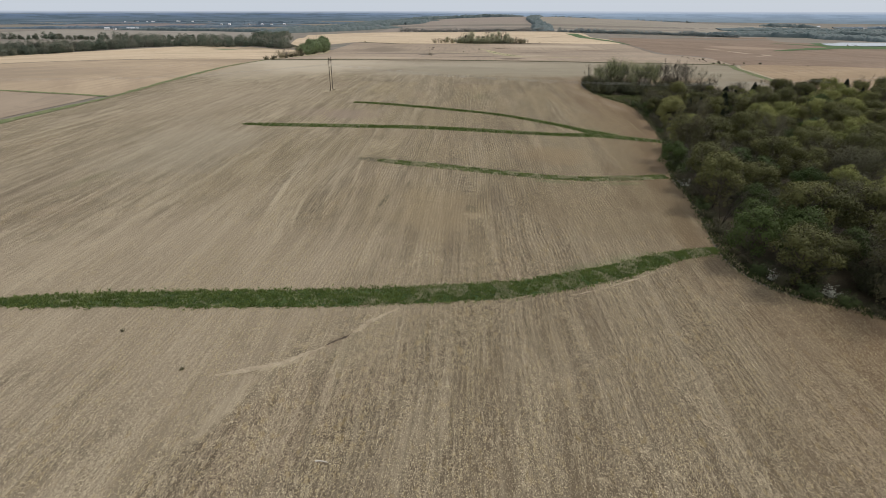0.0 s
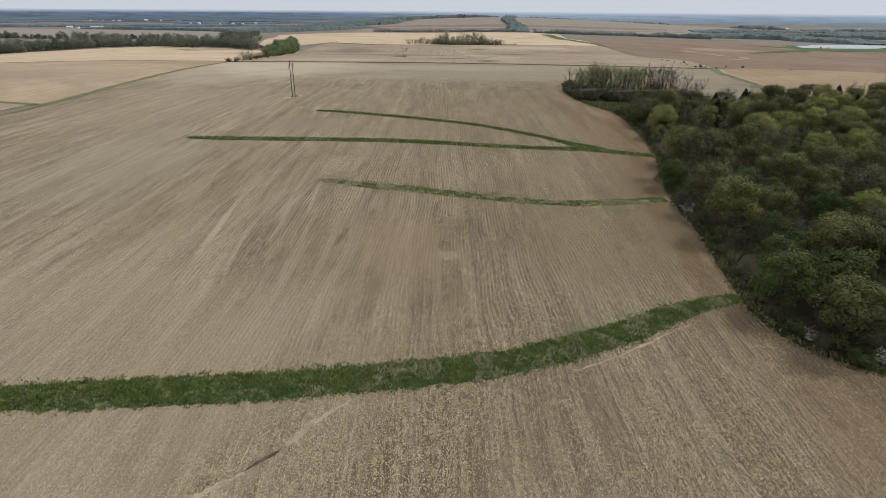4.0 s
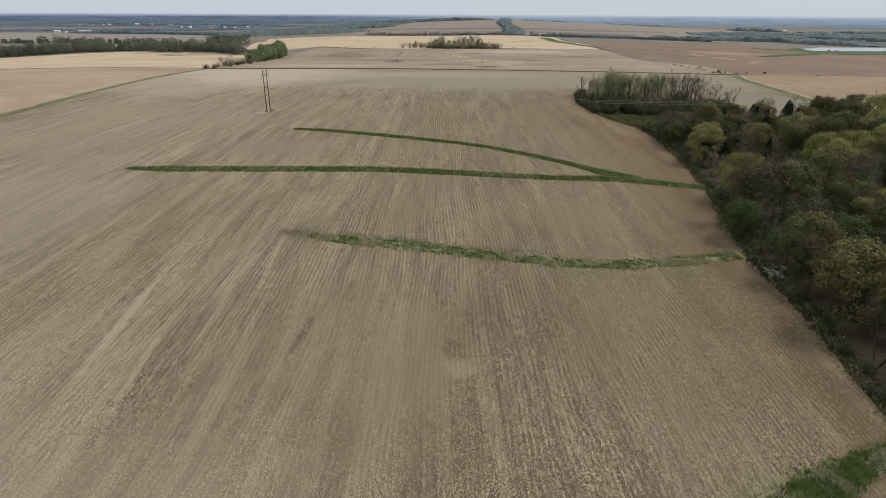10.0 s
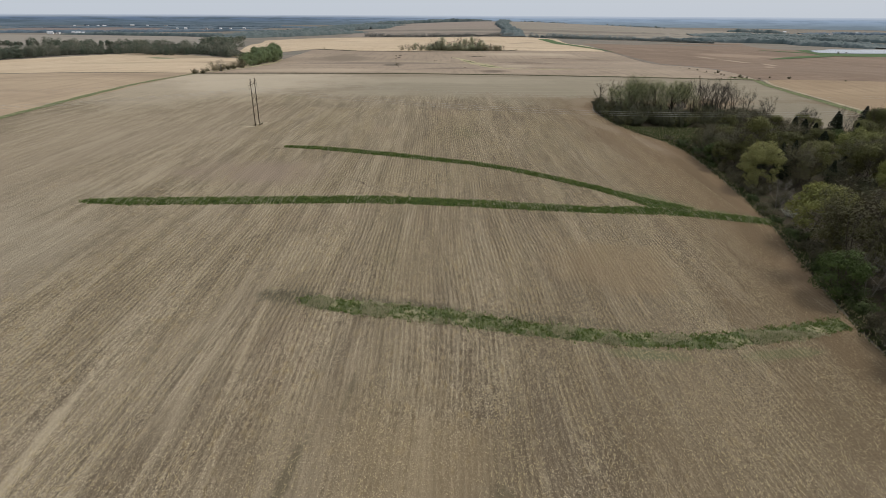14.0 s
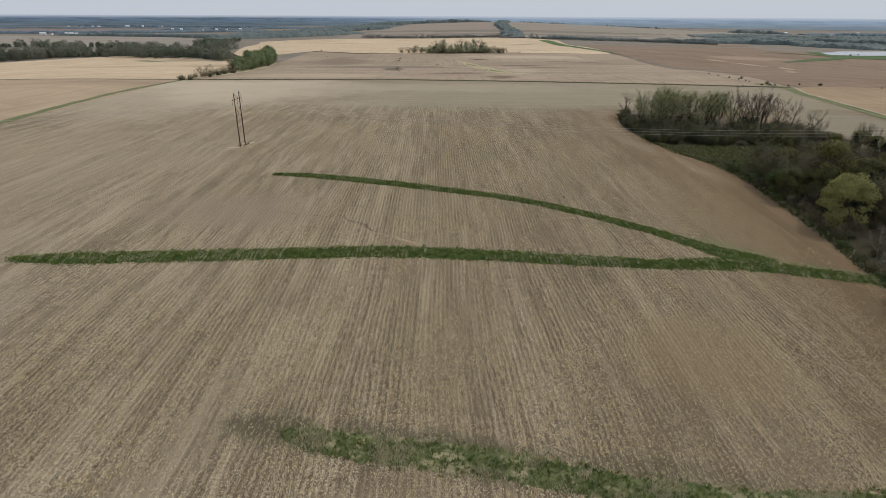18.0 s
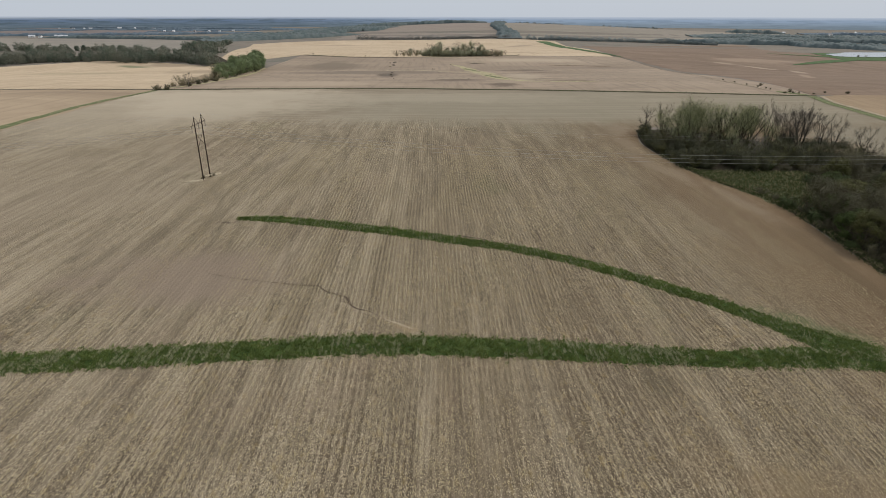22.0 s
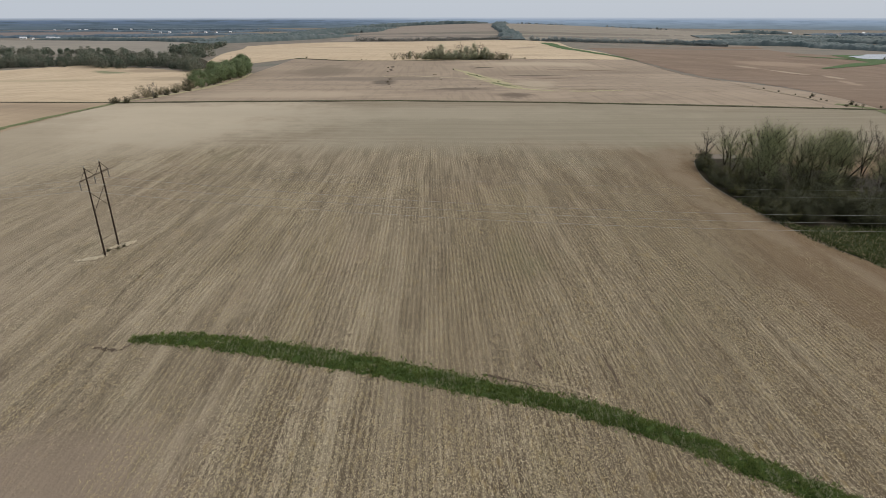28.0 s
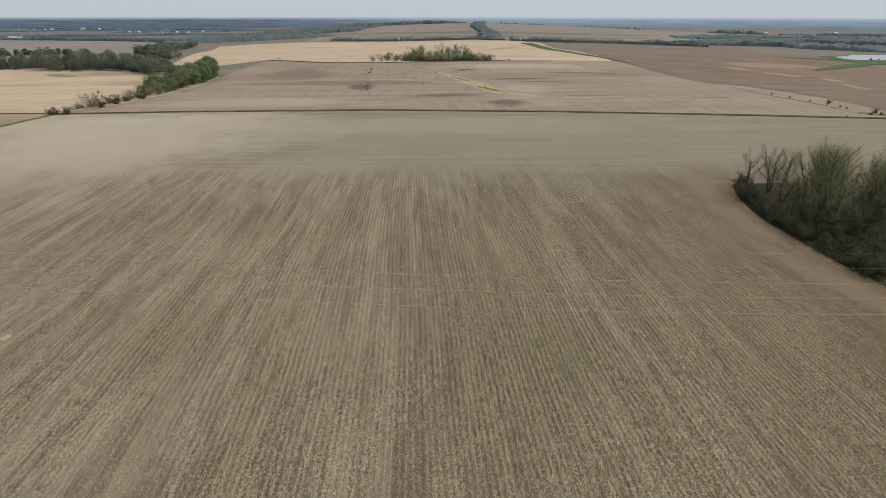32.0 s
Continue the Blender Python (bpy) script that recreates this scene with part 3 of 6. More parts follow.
def mesh_of(name, verts, faces, material, smooth_shade=False):
    me = bpy.data.meshes.new(name)
    me.from_pydata(np.asarray(verts).tolist() if isinstance(verts, np.ndarray) else verts, [], np.asarray(faces).tolist() if isinstance(faces, np.ndarray) else faces)
    if material:
        me.materials.append(material)
    if smooth_shade:
        me.polygons.foreach_set("use_smooth", [True] * len(me.polygons))
    me.update()
    return me


def put_mesh(name, verts, faces, material, parent=None, label="", smooth_shade=False):
    ob = new(name, mesh_of(name, verts, faces, material, smooth_shade))
    if parent:
        ob.parent = parent
    return tagged(ob, label)


def part(name, bm, material, parent=None, label=""):
    """Links a bmesh as one mesh object under a thing or a part."""
    me = bpy.data.meshes.new(name)
    bm.to_mesh(me)
    bm.free()
    me.materials.append(material)
    ob = new(name, me)
    if parent:
        ob.parent = parent
    return tagged(ob, label)


def quads(nu, nv):
    """Faces of a grid of nu by nv points, row by row."""
    i, j = np.meshgrid(np.arange(nu - 1), np.arange(nv - 1), indexing="ij")
    a = (i * nv + j).ravel()
    return np.stack([a, a + nv, a + nv + 1, a + 1], 1)


def resample(points, n):
    p = np.asarray(points, float)
    d = np.r_[0, np.cumsum(np.hypot(*np.diff(p[:, :2], axis=0).T))]
    s = np.linspace(0, d[-1], n)
    # rounded corners: a little smoothing over the even steps
    q = np.stack([np.interp(s, d, p[:, k]) for k in range(p.shape[1])], 1)
    for _ in range(2):
        q[1:-1] = 0.25 * q[:-2] + 0.5 * q[1:-1] + 0.25 * q[2:]
    return q


def wobble(n, amount, seed, scale=0.35):
    return np.array([noise.noise((i * scale, seed * 7.3, 0.5)) for i in range(n)]) * amount


def drape(name, left, right, nu, nv, material, lift, label, ragged=0.0, kind="structure", category="field", hump=0.0):
    """A sheet laid over the ground between two lines."""
    seed = len(name) + nu
    a, b = resample(left, nu), resample(right, nu)
    if ragged:
        across = (b - a) / np.maximum(1e-6, np.hypot(*(b - a).T))[:, None]
        a = a + across * wobble(nu, ragged, seed)[:, None]
        b = b + across * wobble(nu, ragged, seed + 3)[:, None]
    t = np.linspace(0, 1, nv)
    p = a[:, None, :] * (1 - t)[None, :, None] + b[:, None, :] * t[None, :, None]
    z = gz(p[..., 0], p[..., 1]) + lift + hump * np.sin(np.pi * t)[None, :]
    v = np.dstack([p, z]).reshape(-1, 3)
    f = quads(nu, nv)
    e1, e2 = b[0] - a[0], a[1] - a[0]
    if e1[0] * e2[1] - e1[1] * e2[0] > 0:
        f = f[:, ::-1]
    ob = put_mesh(name, v, f, material, None, label, True)
    return tagged(ob, "", category, "", kind)


def ribbon(name, line, width, material, lift, label, n=60, ragged=0.3, hump=0.0, category="grass strip", across=5):
    """A strip along a line; line rows are x, y and optionally the width there."""
    p = resample(line, n)
    w = (p[:, 2] if p.shape[1] > 2 else np.full(n, width)) / 2
    d = np.gradient(p[:, :2], axis=0)
    nrm = np.stack([-d[:, 1], d[:, 0]], 1) / np.hypot(*d.T)[:, None]
    return drape(name, p[:, :2] + nrm * w[:, None], p[:, :2] - nrm * w[:, None], n, across, material, lift, label, ragged, "structure", category, hump)


# ---- ground and fields ----
def steps(near, reach, cell):
    out, s, c = list(np.arange(0, near, cell)), near, cell
    while s < reach:
        out.append(s)
        c *= 1.09
        s += c
    return np.array(out + [reach])


half = steps(300, 6500, 6.0)
gx = np.r_[-half[:0:-1], half]
gy = np.r_[-half[:0:-1][half[:0:-1] < 900], half] + 150
PX, PY = np.meshgrid(gx, gy, indexing="ij")
ground = put_mesh("ground", np.stack([PX, PY, gz(PX, PY)], -1).reshape(-1, 3), quads(len(gx), len(gy)), M_FARLAND, None, "rolling farmland ground reaching the horizon", True)
tagged(ground, "", "ground", "", "structure")

WOOD_EDGE = [(150, -220), (118, 0), (92, 46), (77, 57), (71, 60), (62.7, 63.6), (57.4, 69), (55.5, 78), (58, 95), (61.5, 115), (63, 136), (67, 155), (74, 182), (78, 205),
             (81, 232), (83, 260), (80, 275), (74, 288), (71, 303), (69.5, 318), (69, 335), (72, 350), (77, 363), (88, 372)]
LEFT_EDGE = [(-176, -220), (-176, 170), (-174, 237), (-183, 330), (-188, 400), (-187, 450), (-184, 489)]
FENCE = [(-184, 490), (-127, 495), (-33, 497), (60, 485), (144, 470), (213, 456)]


def on_line(line, ys):
    p = np.asarray(line, float)
    return np.interp(ys, p[:, 1], p[:, 0])


ys = np.linspace(-220, 370, 300)
drape("stubble_field", np.stack([on_line(LEFT_EDGE, ys), ys], 1), np.stack([on_line(WOOD_EDGE, ys), ys], 1), 300, 120, M_FIELD, 0.05, "harvested corn field with brown stubble rows", 0.5)
top = resample(FENCE, 80)
drape("headland", np.stack([np.linspace(-184.6, 205, 80), np.full(80, 369.8)], 1), top, 80, 40, M_FIELD, 0.05, "smooth grey-brown headland at the end of the rows", 0.0)
drape("back_field", [(150, 299), (126, 334), (94, 369.9)], [(203, 285), (205, 369.9)], 20, 14, M_FIELD, 0.05, "grey-brown stubble behind the bare trees", 0.5)

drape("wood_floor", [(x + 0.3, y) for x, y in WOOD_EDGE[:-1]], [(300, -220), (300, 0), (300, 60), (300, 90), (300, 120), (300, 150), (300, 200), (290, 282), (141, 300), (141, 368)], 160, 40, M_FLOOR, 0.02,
      "shade-dark leaf litter and weeds under the trees", 0.0, category="ground")
drape("clearing_grass", [(82.5, 262), (78, 280), (75, 290), (73.5, 298)], [(92, 258), (104, 272), (122, 290), (118, 299)], 40, 16, M_CLEARING, 0.10, "rough green grass between wood and bare trees", 1.5, category="grass")

# fields beyond the boundaries
drape("fallow_field_west", [(-720, 243), (-720, 500)], [(-176, 238), (-186, 491)], 40, 30, M_FALLOW, 0.11, "pinkish tan stubble field beyond the grass boundary", 1.0)
drape("tan_field_west", [(-720, 505), (-690, 620), (-600, 720), (-430, 905)], [(-186, 494), (-178, 560), (-178, 640), (-190, 735)], 120, 100, M_TAN, 0.10, "bright pale stubble field beside the hedge", 2.0)
drape("brown_field_west", [(-720, -220), (-720, 246)], [(-180, -220), (-180, 241)], 30, 24, M_BROWN, 0.16, "brown tilled field beside the boundary strip", 1.0)
drape("brown_field_north", FENCE, [(-195, 975), (-120, 928), (-50, 926), (30, 945), (110, 962), (245, 935)], 170, 130, M_BROWN, 0.10, "brown tilled field beyond the fence line", 1.0)
drape("tan_field_north", [(-262, 790), (-195, 978), (-120, 930), (-50, 928), (30, 947), (110, 964), (240, 940)], [(-480, 1700), (-400, 1830), (-279, 1900), (-58, 1940), (150, 2060), (300, 2030), (345, 1860)], 60, 40, M_TAN, 0.25,
      "bright pale stubble field on the rise", 3.0)
drape("orange_field", [(208, 280), (207, 380), (213, 455), (240, 462)], [(620, 200), (640, 300), (650, 420), (620, 480)], 40, 40, M_ORANGE, 0.12, "orange-tan stubble field beyond the wood", 1.0)
drape("rust_field", [(214, 460), (238, 690), (250, 934), (262, 1080), (350, 1576)], [(900, 430), (900, 760), (640, 960), (650, 1240), (840, 1740)], 150, 110, M_RUST, 0.14, "reddish brown tilled field with swales", 3.0)
drape("far_brown_field", [(-330, 2010), (-60, 2000), (180, 2160), (260, 2200)], [(-330, 2800), (-60, 3040), (180, 3080), (260, 3080)], 30, 20, M_FARBROWN, 0.4, "distant brown field behind a tree row", 10)
drape("far_plain_field", [(300, 2100), (450, 1960), (600, 1930), (760, 1800), (900, 1900)], [(310, 3080), (520, 3130), (900, 3080), (1300, 2950), (1800, 2800)], 40, 30, M_PASTURE, 0.4, "distant dun pasture on the hill", 10)
drape("far_west_field", [(-1950, 2650), (-1681, 2763), (-1293, 2890), (-1000, 2990)], [(-2800, 4300), (-2616, 4216), (-1778, 3790), (-1250, 3700)], 30, 20, M_FARRED, 0.5, "distant reddish field with farmsteads", 10)
drape("far_west_pasture", [(-1300, 1250), (-800, 1300), (-500, 1260)], [(-1800, 2450), (-1000, 2250), (-600, 1900)], 24, 16, M_FARDUN, 0.4, "distant dull stubble field", 10)

# Dark sheet covers pale gaps between the belts, in place of tree shade.
drape("west_wood_floor", [(-760, 690), (-640, 705), (-590, 715), (-530, 880), (-430, 895), (-310, 855), (-262, 806)], [(-900, 900), (-760, 960), (-620, 1000), (-480, 1030), (-400, 1020), (-330, 1000), (-250, 830)], 40, 16, M_FLOOR, 0.3, "litter painted shade-dark under the belt of woods", 3, category="ground")
# ---- grass strips of the terraces ----
STRIP_A = [(-75.5, 41.5, 1.2), (-72, 42.3, 3.5), (-60, 44.7, 4.6), (-42, 47.7, 5.8), (-22, 51, 5.8), (-2, 55.6, 6.0), (10, 59, 5.8), (18.5, 62.9, 5.6), (31, 69.4, 5.4), (40, 75.8, 4.4), (47, 79.8, 3.2), (56, 83.5, 2.2)]
STRIP_B = [(-28.5, 140.8, 0.90), (-25.5, 140.4, 3.36), (-20, 139.2, 4.03), (-4, 137.3, 4.37), (9, 134.3, 3.81), (24, 132.5, 3.70), (35, 132.4, 3.81), (44, 134.3, 3.47), (52, 136.5, 3.36), (62, 139.6, 3.02)]
STRIP_C = [(-88.5, 184.6, 0.7), (-85, 185.1, 3.2), (-77, 186.0, 4.6), (-58, 188.7, 4.6), (-38, 191.6, 4.8), (-24.5, 193.7, 5.1), (-9, 194.0, 5.0), (6.5, 193.4, 4.7), (21.5, 192.4, 4.4), (33, 191.9, 4.0), (42, 192.5, 4.5), (50, 193.2, 5.8), (58, 191.7, 4.9), (76, 187.1, 3.6)]
STRIP_D = [(-56.3, 246.35, 0.52), (-52.5, 246.65, 2.26), (-46.3, 246.35, 3.13), (-38, 244.75, 3.65), (-31.5, 243.15, 4.00), (-25, 241.55, 4.18), (-18, 239.65, 3.92), (-12, 237.85, 3.65), (-4, 235.15, 3.31), (5.5, 232.45, 3.04), (17.8, 226.35, 3.22), (28.5, 218.75, 3.48), (38.2, 210.95, 3.65), (46, 202.95, 4.00), (51, 197.75, 6.53), (58, 193.95, 5.22)]
for line, m, what in ((STRIP_A, M_MIXED, "curved green terrace strip with pale dead grass"), (STRIP_B, M_GRASSY, "short weedy terrace strip of mixed dead and green grass"),
                      (STRIP_C, M_GRASS, "long straight bright green terrace grass strip"), (STRIP_D, M_GRASS, "narrow curving bright green grass strip")):
    ribbon("grass_strip", line, 5, m, 0.06, what, 420, 0.55, 0.30, across=13)

BOUNDARY = [(-176, -220, 5), (-176, 150, 5), (-173.8, 205, 4.6), (-173.4, 237, 3), (-183, 340, 4.2), (-188, 408, 4.2), (-187, 450, 3.4), (-184, 486, 3)]
ribbon("boundary_strip", BOUNDARY, 6, M_MARGIN, 0.20, "green grass boundary between two fields", 240, 1.1)
ribbon("west_fence_row", [(-187, 491), (-330, 494), (-520, 500), (-700, 505)], 1.8, M_DARKGRASS, 0.3, "dark weedy line between two fields", 50, 0.6)
ribbon("west_lane", [(-177, 237), (-230, 246), (-330, 252), (-520, 262)], 3.5, M_MARGIN, 0.28, "thin grassy lane between fields", 60, 0.6)
ribbon("fence_row", FENCE, 3.2, M_DARKGRASS, 0.22, "dark weedy growth along the fence line", 120, 0.7, 0.3)
ribbon("north_ditch", [(-195, 976), (-120, 929), (-50, 927), (30, 946), (110, 963)], 7, M_DARKGRASS, 0.45, "dark ditch edge between brown and tan fields", 60, 1.5)
ribbon("east_boundary", [(203, 300), (204, 385), (205, 435), (212, 458), (200, 474)], 5, M_MARGIN, 0.2, "grassy field edge with pale margin", 50, 1)
ribbon("east_margin", [(207.5, 300), (208.5, 385), (209.5, 435), (216, 456)], 2.5, M_PALE, 0.24, "pale bare margin beside the grass", 50, 0.7)
ribbon("east_ditch", [(247, 937, 0.8), (234, 788, 1.4), (227, 690, 1.8), (224, 660, 1.2), (208, 590, 0.8), (202, 563, 0.5)], 2, M_DITCH, 0.22, "shallow eroded ditch between two brown fields", 80, 1.4)
ribbon("east_ditch", [(224, 655, 0.3), (228, 672, 1.6), (230, 690, 0.4)], 2, M_RUT, 0.28, "dark short cut in the ditch bank", 20, 0.8)
ribbon("east_bank", [(201, 578, 0.6), (198, 546, 2.2), (197, 521, 1.8), (198, 496, 2.2), (197, 483, 1)], 2, M_PALE, 0.3, "pale eroded bank between two fields", 60, 0.9)
ribbon("waterway", [(249, 927, 2), (245, 1015, 9), (243, 1142, 18), (262, 1330, 26), (290, 1576, 30), (300, 1834, 32)], 40, M_LUSH, 0.5, "bright green grassed waterway", 50, 4)
ribbon("pond_bank", [(545, 1105, 3), (562, 1062, 18), (583, 1020, 26), (606, 1000, 22)], 20, M_LUSH, 0.5, "green grassy bank by the pond", 40, 3)
ribbon("pond_bank", [(425, 826, 3), (480, 872, 18), (541, 921, 26), (585, 950, 20)], 20, M_LUSH, 0.5, "green grassy bank by the pond", 40, 3)
drape("pond_shore", [(562, 935), (592, 1020), (640, 1140)], [(860, 930), (880, 1020), (900, 1230)], 24, 20, M_LUSH, 0.55, "green grass round the pond", 4, category="grass")

# pond
pv, n = [], 56
for i in range(n):
    a = 2 * math.pi * i / n
    r = 1 + 0.22 * math.sin(2 * a + 0.6) + 0.12 * math.sin(3 * a + 2.0) + 0.06 * math.sin(7 * a)
    pv.append((735 + 108 * r * math.cos(a), 1070 + 62 * r * math.sin(a), -9.4))
pond = put_mesh("pond", pv, [tuple(range(n))], M_WATER, None, "still pale farm pond reflecting the sky")
tagged(pond, "", "pond", "", "structure")

# bare washes, ruts and stains in the fields
ribbon("wash_line", [(-11.0, 49.0, 0.45), (-13, 46.9, 0.52), (-15, 44.5, 0.75), (-16.3, 42.3, 1.12), (-17.4, 40.2, 0.60)], 0.5, M_PALE, 0.10, "pale washed line below the grass strip", 60, 0.3, category="wash")
ribbon("rut", [(-17.8, 39.8, 0.15), (-18.6, 38.6, 0.35), (-20, 37.5, 0.35), (-20.9, 36.2, 0.12)], 0.3, M_RUT, 0.10, "dark little erosion rut", 40, 0.25, category="rut")
ribbon("wash_line", [(-20.9, 36.0, 0.22), (-22.2, 34.5, 0.60), (-24.6, 32.3, 0.83), (-27.2, 30.4, 0.75), (-29.4, 29.4, 1.05), (-31.5, 28.2, 0.75), (-34, 27.2, 0.30)], 0.5, M_PALE, 0.10, "pale washed line in the bare soil", 70, 0.4, category="wash")
ribbon("erosion_gully", [(-53.6, 216.9, 0.08), (-47.5, 214.9, 0.09), (-41.9, 214, 0.12), (-36.4, 213, 0.16), (-32.1, 212.8, 0.22), (-31.3, 211.4, 0.25), (-30.6, 210.7, 0.22), (-28.8, 209.8, 0.18), (-26.9, 209, 0.29), (-26.1, 207.4, 0.39), (-25.7, 206, 0.36),
                          (-24.5, 204.7, 0.33), (-22.5, 204.1, 0.29), (-20.4, 202.4, 0.22), (-18.8, 201.1, 0.10)], 0.4, M_RUT, 0.10, "winding dark erosion gully", 160, 0.12, category="gully")
ribbon("clay_wash", [(-20.8, 202.6, 0.08), (-19.6, 201.7, 0.22), (-17.8, 200.4, 0.4), (-16.2, 199.5, 0.5), (-15.0, 198.6, 0.2)], 0.6, M_PALE, 0.115, "pale clay fan below the gully", 50, 0.2, category="wash")
ribbon("rut", [(-61.5, 244.1, 0.15), (-60, 243.7, 0.4), (-58.6, 243.5, 0.5), (-57.6, 243.6, 0.2), (-56.9, 244.6, 0.5), (-56.2, 245.9, 0.3)], 0.4, M_RUT, 0.10, "dark broken rut at the strip end", 60, 0.5, category="rut")
ribbon("rut", [(-6, 239, 0.15), (-3.5, 238.3, 0.35), (-1.8, 237.6, 0.3), (2.2, 236.1, 0.15)], 0.4, M_RUT, 0.10, "dark furrow beside the grass strip", 40, 0.3, category="rut")
for x0, y0, x1, y1 in ((1.6, 243.6, 2.7, 239.6), (12.3, 244.4, 12.5, 236.5), (22.5, 236, 23.4, 232.5)):
    ribbon("rut", [(x0, y0, 0.15), ((x0 + x1) / 2 + 0.2, (y0 + y1) / 2, 0.45), (x1, y1, 0.3)], 0.3, M_RUT, 0.10, "short dark crack in the soil", 20, 0.2, category="rut")
ribbon("wash_line", [(20, 58.3, 0.1), (22.1, 59.0, 0.3), (27.6, 62.3, 0.2), (33.6, 66.4, 0.4), (39, 70.4, 0.3), (43.5, 73.2, 0.1)], 0.5, M_PALE, 0.10, "pale washed line below the grass strip", 60, 0.25, category="wash")
for x0, y0, x1, y1 in ((22.1, 50.4, 22.5, 47.3), (36.7, 42.4, 36.9, 40.4), (30, 46, 30.4, 43.5)):
    ribbon("rut", [(x0, y0, 0.1), ((x0 + x1) / 2 + 0.2, (y0 + y1) / 2, 0.22), (x1, y1, 0.1)], 0.2, M_RUT, 0.10, "short dark crack in the soil", 20, 0.1, category="rut")
# marks in the field beyond the fence
ribbon("clay_wash", [(9, 815, 1), (20, 780, 5), (27, 745, 12), (33, 715, 15), (37, 680, 16), (39, 640, 14), (42, 600, 16), (45, 570, 9), (54, 554, 6), (66, 545, 5), (85, 541, 4), (110, 546, 2)], 6, M_SPARSE, 0.17, "pale eroded gully with sparse yellow weeds", 160, 4.0, category="wash")
ribbon("clay_wash", [(33, 728, 2), (40, 705, 4), (46, 680, 4), (52, 650, 2)], 2, M_PALE, 0.24, "pale bare streak beside the gully", 40, 1.2, category="wash")
ribbon("clay_wash", [(40, 622, 2), (50, 598, 4), (62, 572, 5), (82, 556, 5), (104, 553, 2)], 2, M_PALE, 0.24, "pale bare streak beside the gully", 50, 1.0, category="wash")
ribbon("clay_wash", [(-58, 724, 6), (-30, 731, 9), (-2, 709, 6), (19, 695, 9), (36, 655, 5)], 2, M_PALE, 0.20, "pale bare streak in the field", 60, 1.0, category="wash")
ribbon("clay_wash", [(106, 548, 1), (122, 545, 4), (140, 538, 3), (168, 532, 1)], 2, M_PALE, 0.20, "pale bare streak in the field", 50, 0.8, category="wash")
ribbon("grass_patch", [(23, 760, 1), (27, 740, 4), (32, 716, 3), (35, 700, 1)], 4, M_MARGIN, 0.22, "thin green weeds in the gully", 40, 2.5)
ribbon("grass_patch", [(35, 645, 1), (38, 622, 6), (42, 598, 5), (47, 578, 1)], 5, M_MARGIN, 0.22, "thin green weeds in the gully", 40, 2.5)
ribbon("rut", [(33, 815, 2), (42, 826, 14), (56, 828, 3)], 2, M_RUT, 0.18, "dark damp rut in the field", 24, 1.0, category="rut")
ribbon("rut", [(110, 800, 3), (150, 790, 12), (188, 778, 3)], 2, M_DITCH, 0.18, "faint damp rut in the field", 30, 1.0, category="rut")
ribbon("rut", [(74, 700, 2), (92, 694, 11), (118, 700, 2)], 2, M_DITCH, 0.18, "faint damp rut in the field", 30, 1.2, category="rut")
for x0, y0, w in ((-57, 838, 3.5), (-56, 800, 3.0), (-50, 690, 2.4), (-49, 650, 3.2), (-46, 618, 1.8)):
    ribbon("rut", [(x0 + 1.5, y0 + 14, 0.6), (x0 - 1, y0 + 4, w), (x0 + 1.5, y0 - 6, 1.4 * w), (x0, y0 - 14, 0.5)], 2, M_RUT, 0.18, "short dark cut in the brown field", 20, 0.8, category="rut")

# ---- far distance: haze painted as a glowing wall ----
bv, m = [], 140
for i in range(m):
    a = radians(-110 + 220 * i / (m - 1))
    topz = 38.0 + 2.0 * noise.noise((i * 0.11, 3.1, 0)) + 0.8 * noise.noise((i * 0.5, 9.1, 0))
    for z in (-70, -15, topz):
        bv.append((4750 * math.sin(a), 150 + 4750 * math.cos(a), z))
backdrop = put_mesh("backdrop", bv, quads(m, 3), M_HAZE, None, "skyline plain painted in glowing blue haze")
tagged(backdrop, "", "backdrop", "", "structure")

# ---- trees ----


def tube(path, radii, sides, V, F):
    """A tapered limb along a path, added to vertex and face lists."""
    base = len(V)
    for i, (p, r) in enumerate(zip(path, radii)):
        d = (path[min(i + 1, len(path) - 1)] - path[max(i - 1, 0)])
        d = d / (np.linalg.norm(d) + 1e-9)
        u = np.cross(d, (0.3, 0.9, 0.2))
        u /= np.linalg.norm(u) + 1e-9
        w = np.cross(d, u)
        for k in range(sides):
            a = 2 * math.pi * k / sides
            V.append(tuple(p + (u * math.cos(a) + w * math.sin(a)) * r))
    for i in range(len(path) - 1):
        for k in range(sides):
            a, b = base + i * sides + k, base + i * sides + (k + 1) % sides
            F.append((a, b, b + sides, a + sides))


def bent(r, start, way, length, n, up, wild):
    """A limb's path that bends upward and wanders."""
    p, d, out = np.array(start, float), np.array(way, float), []
    d /= np.linalg.norm(d)
    for i in range(n):
        out.append(p.copy())
        p = p + d * length / (n - 1)
        d = d + np.array((0, 0, up)) + r.normal(0, wild, 3)
        d /= np.linalg.norm(d)
    return out


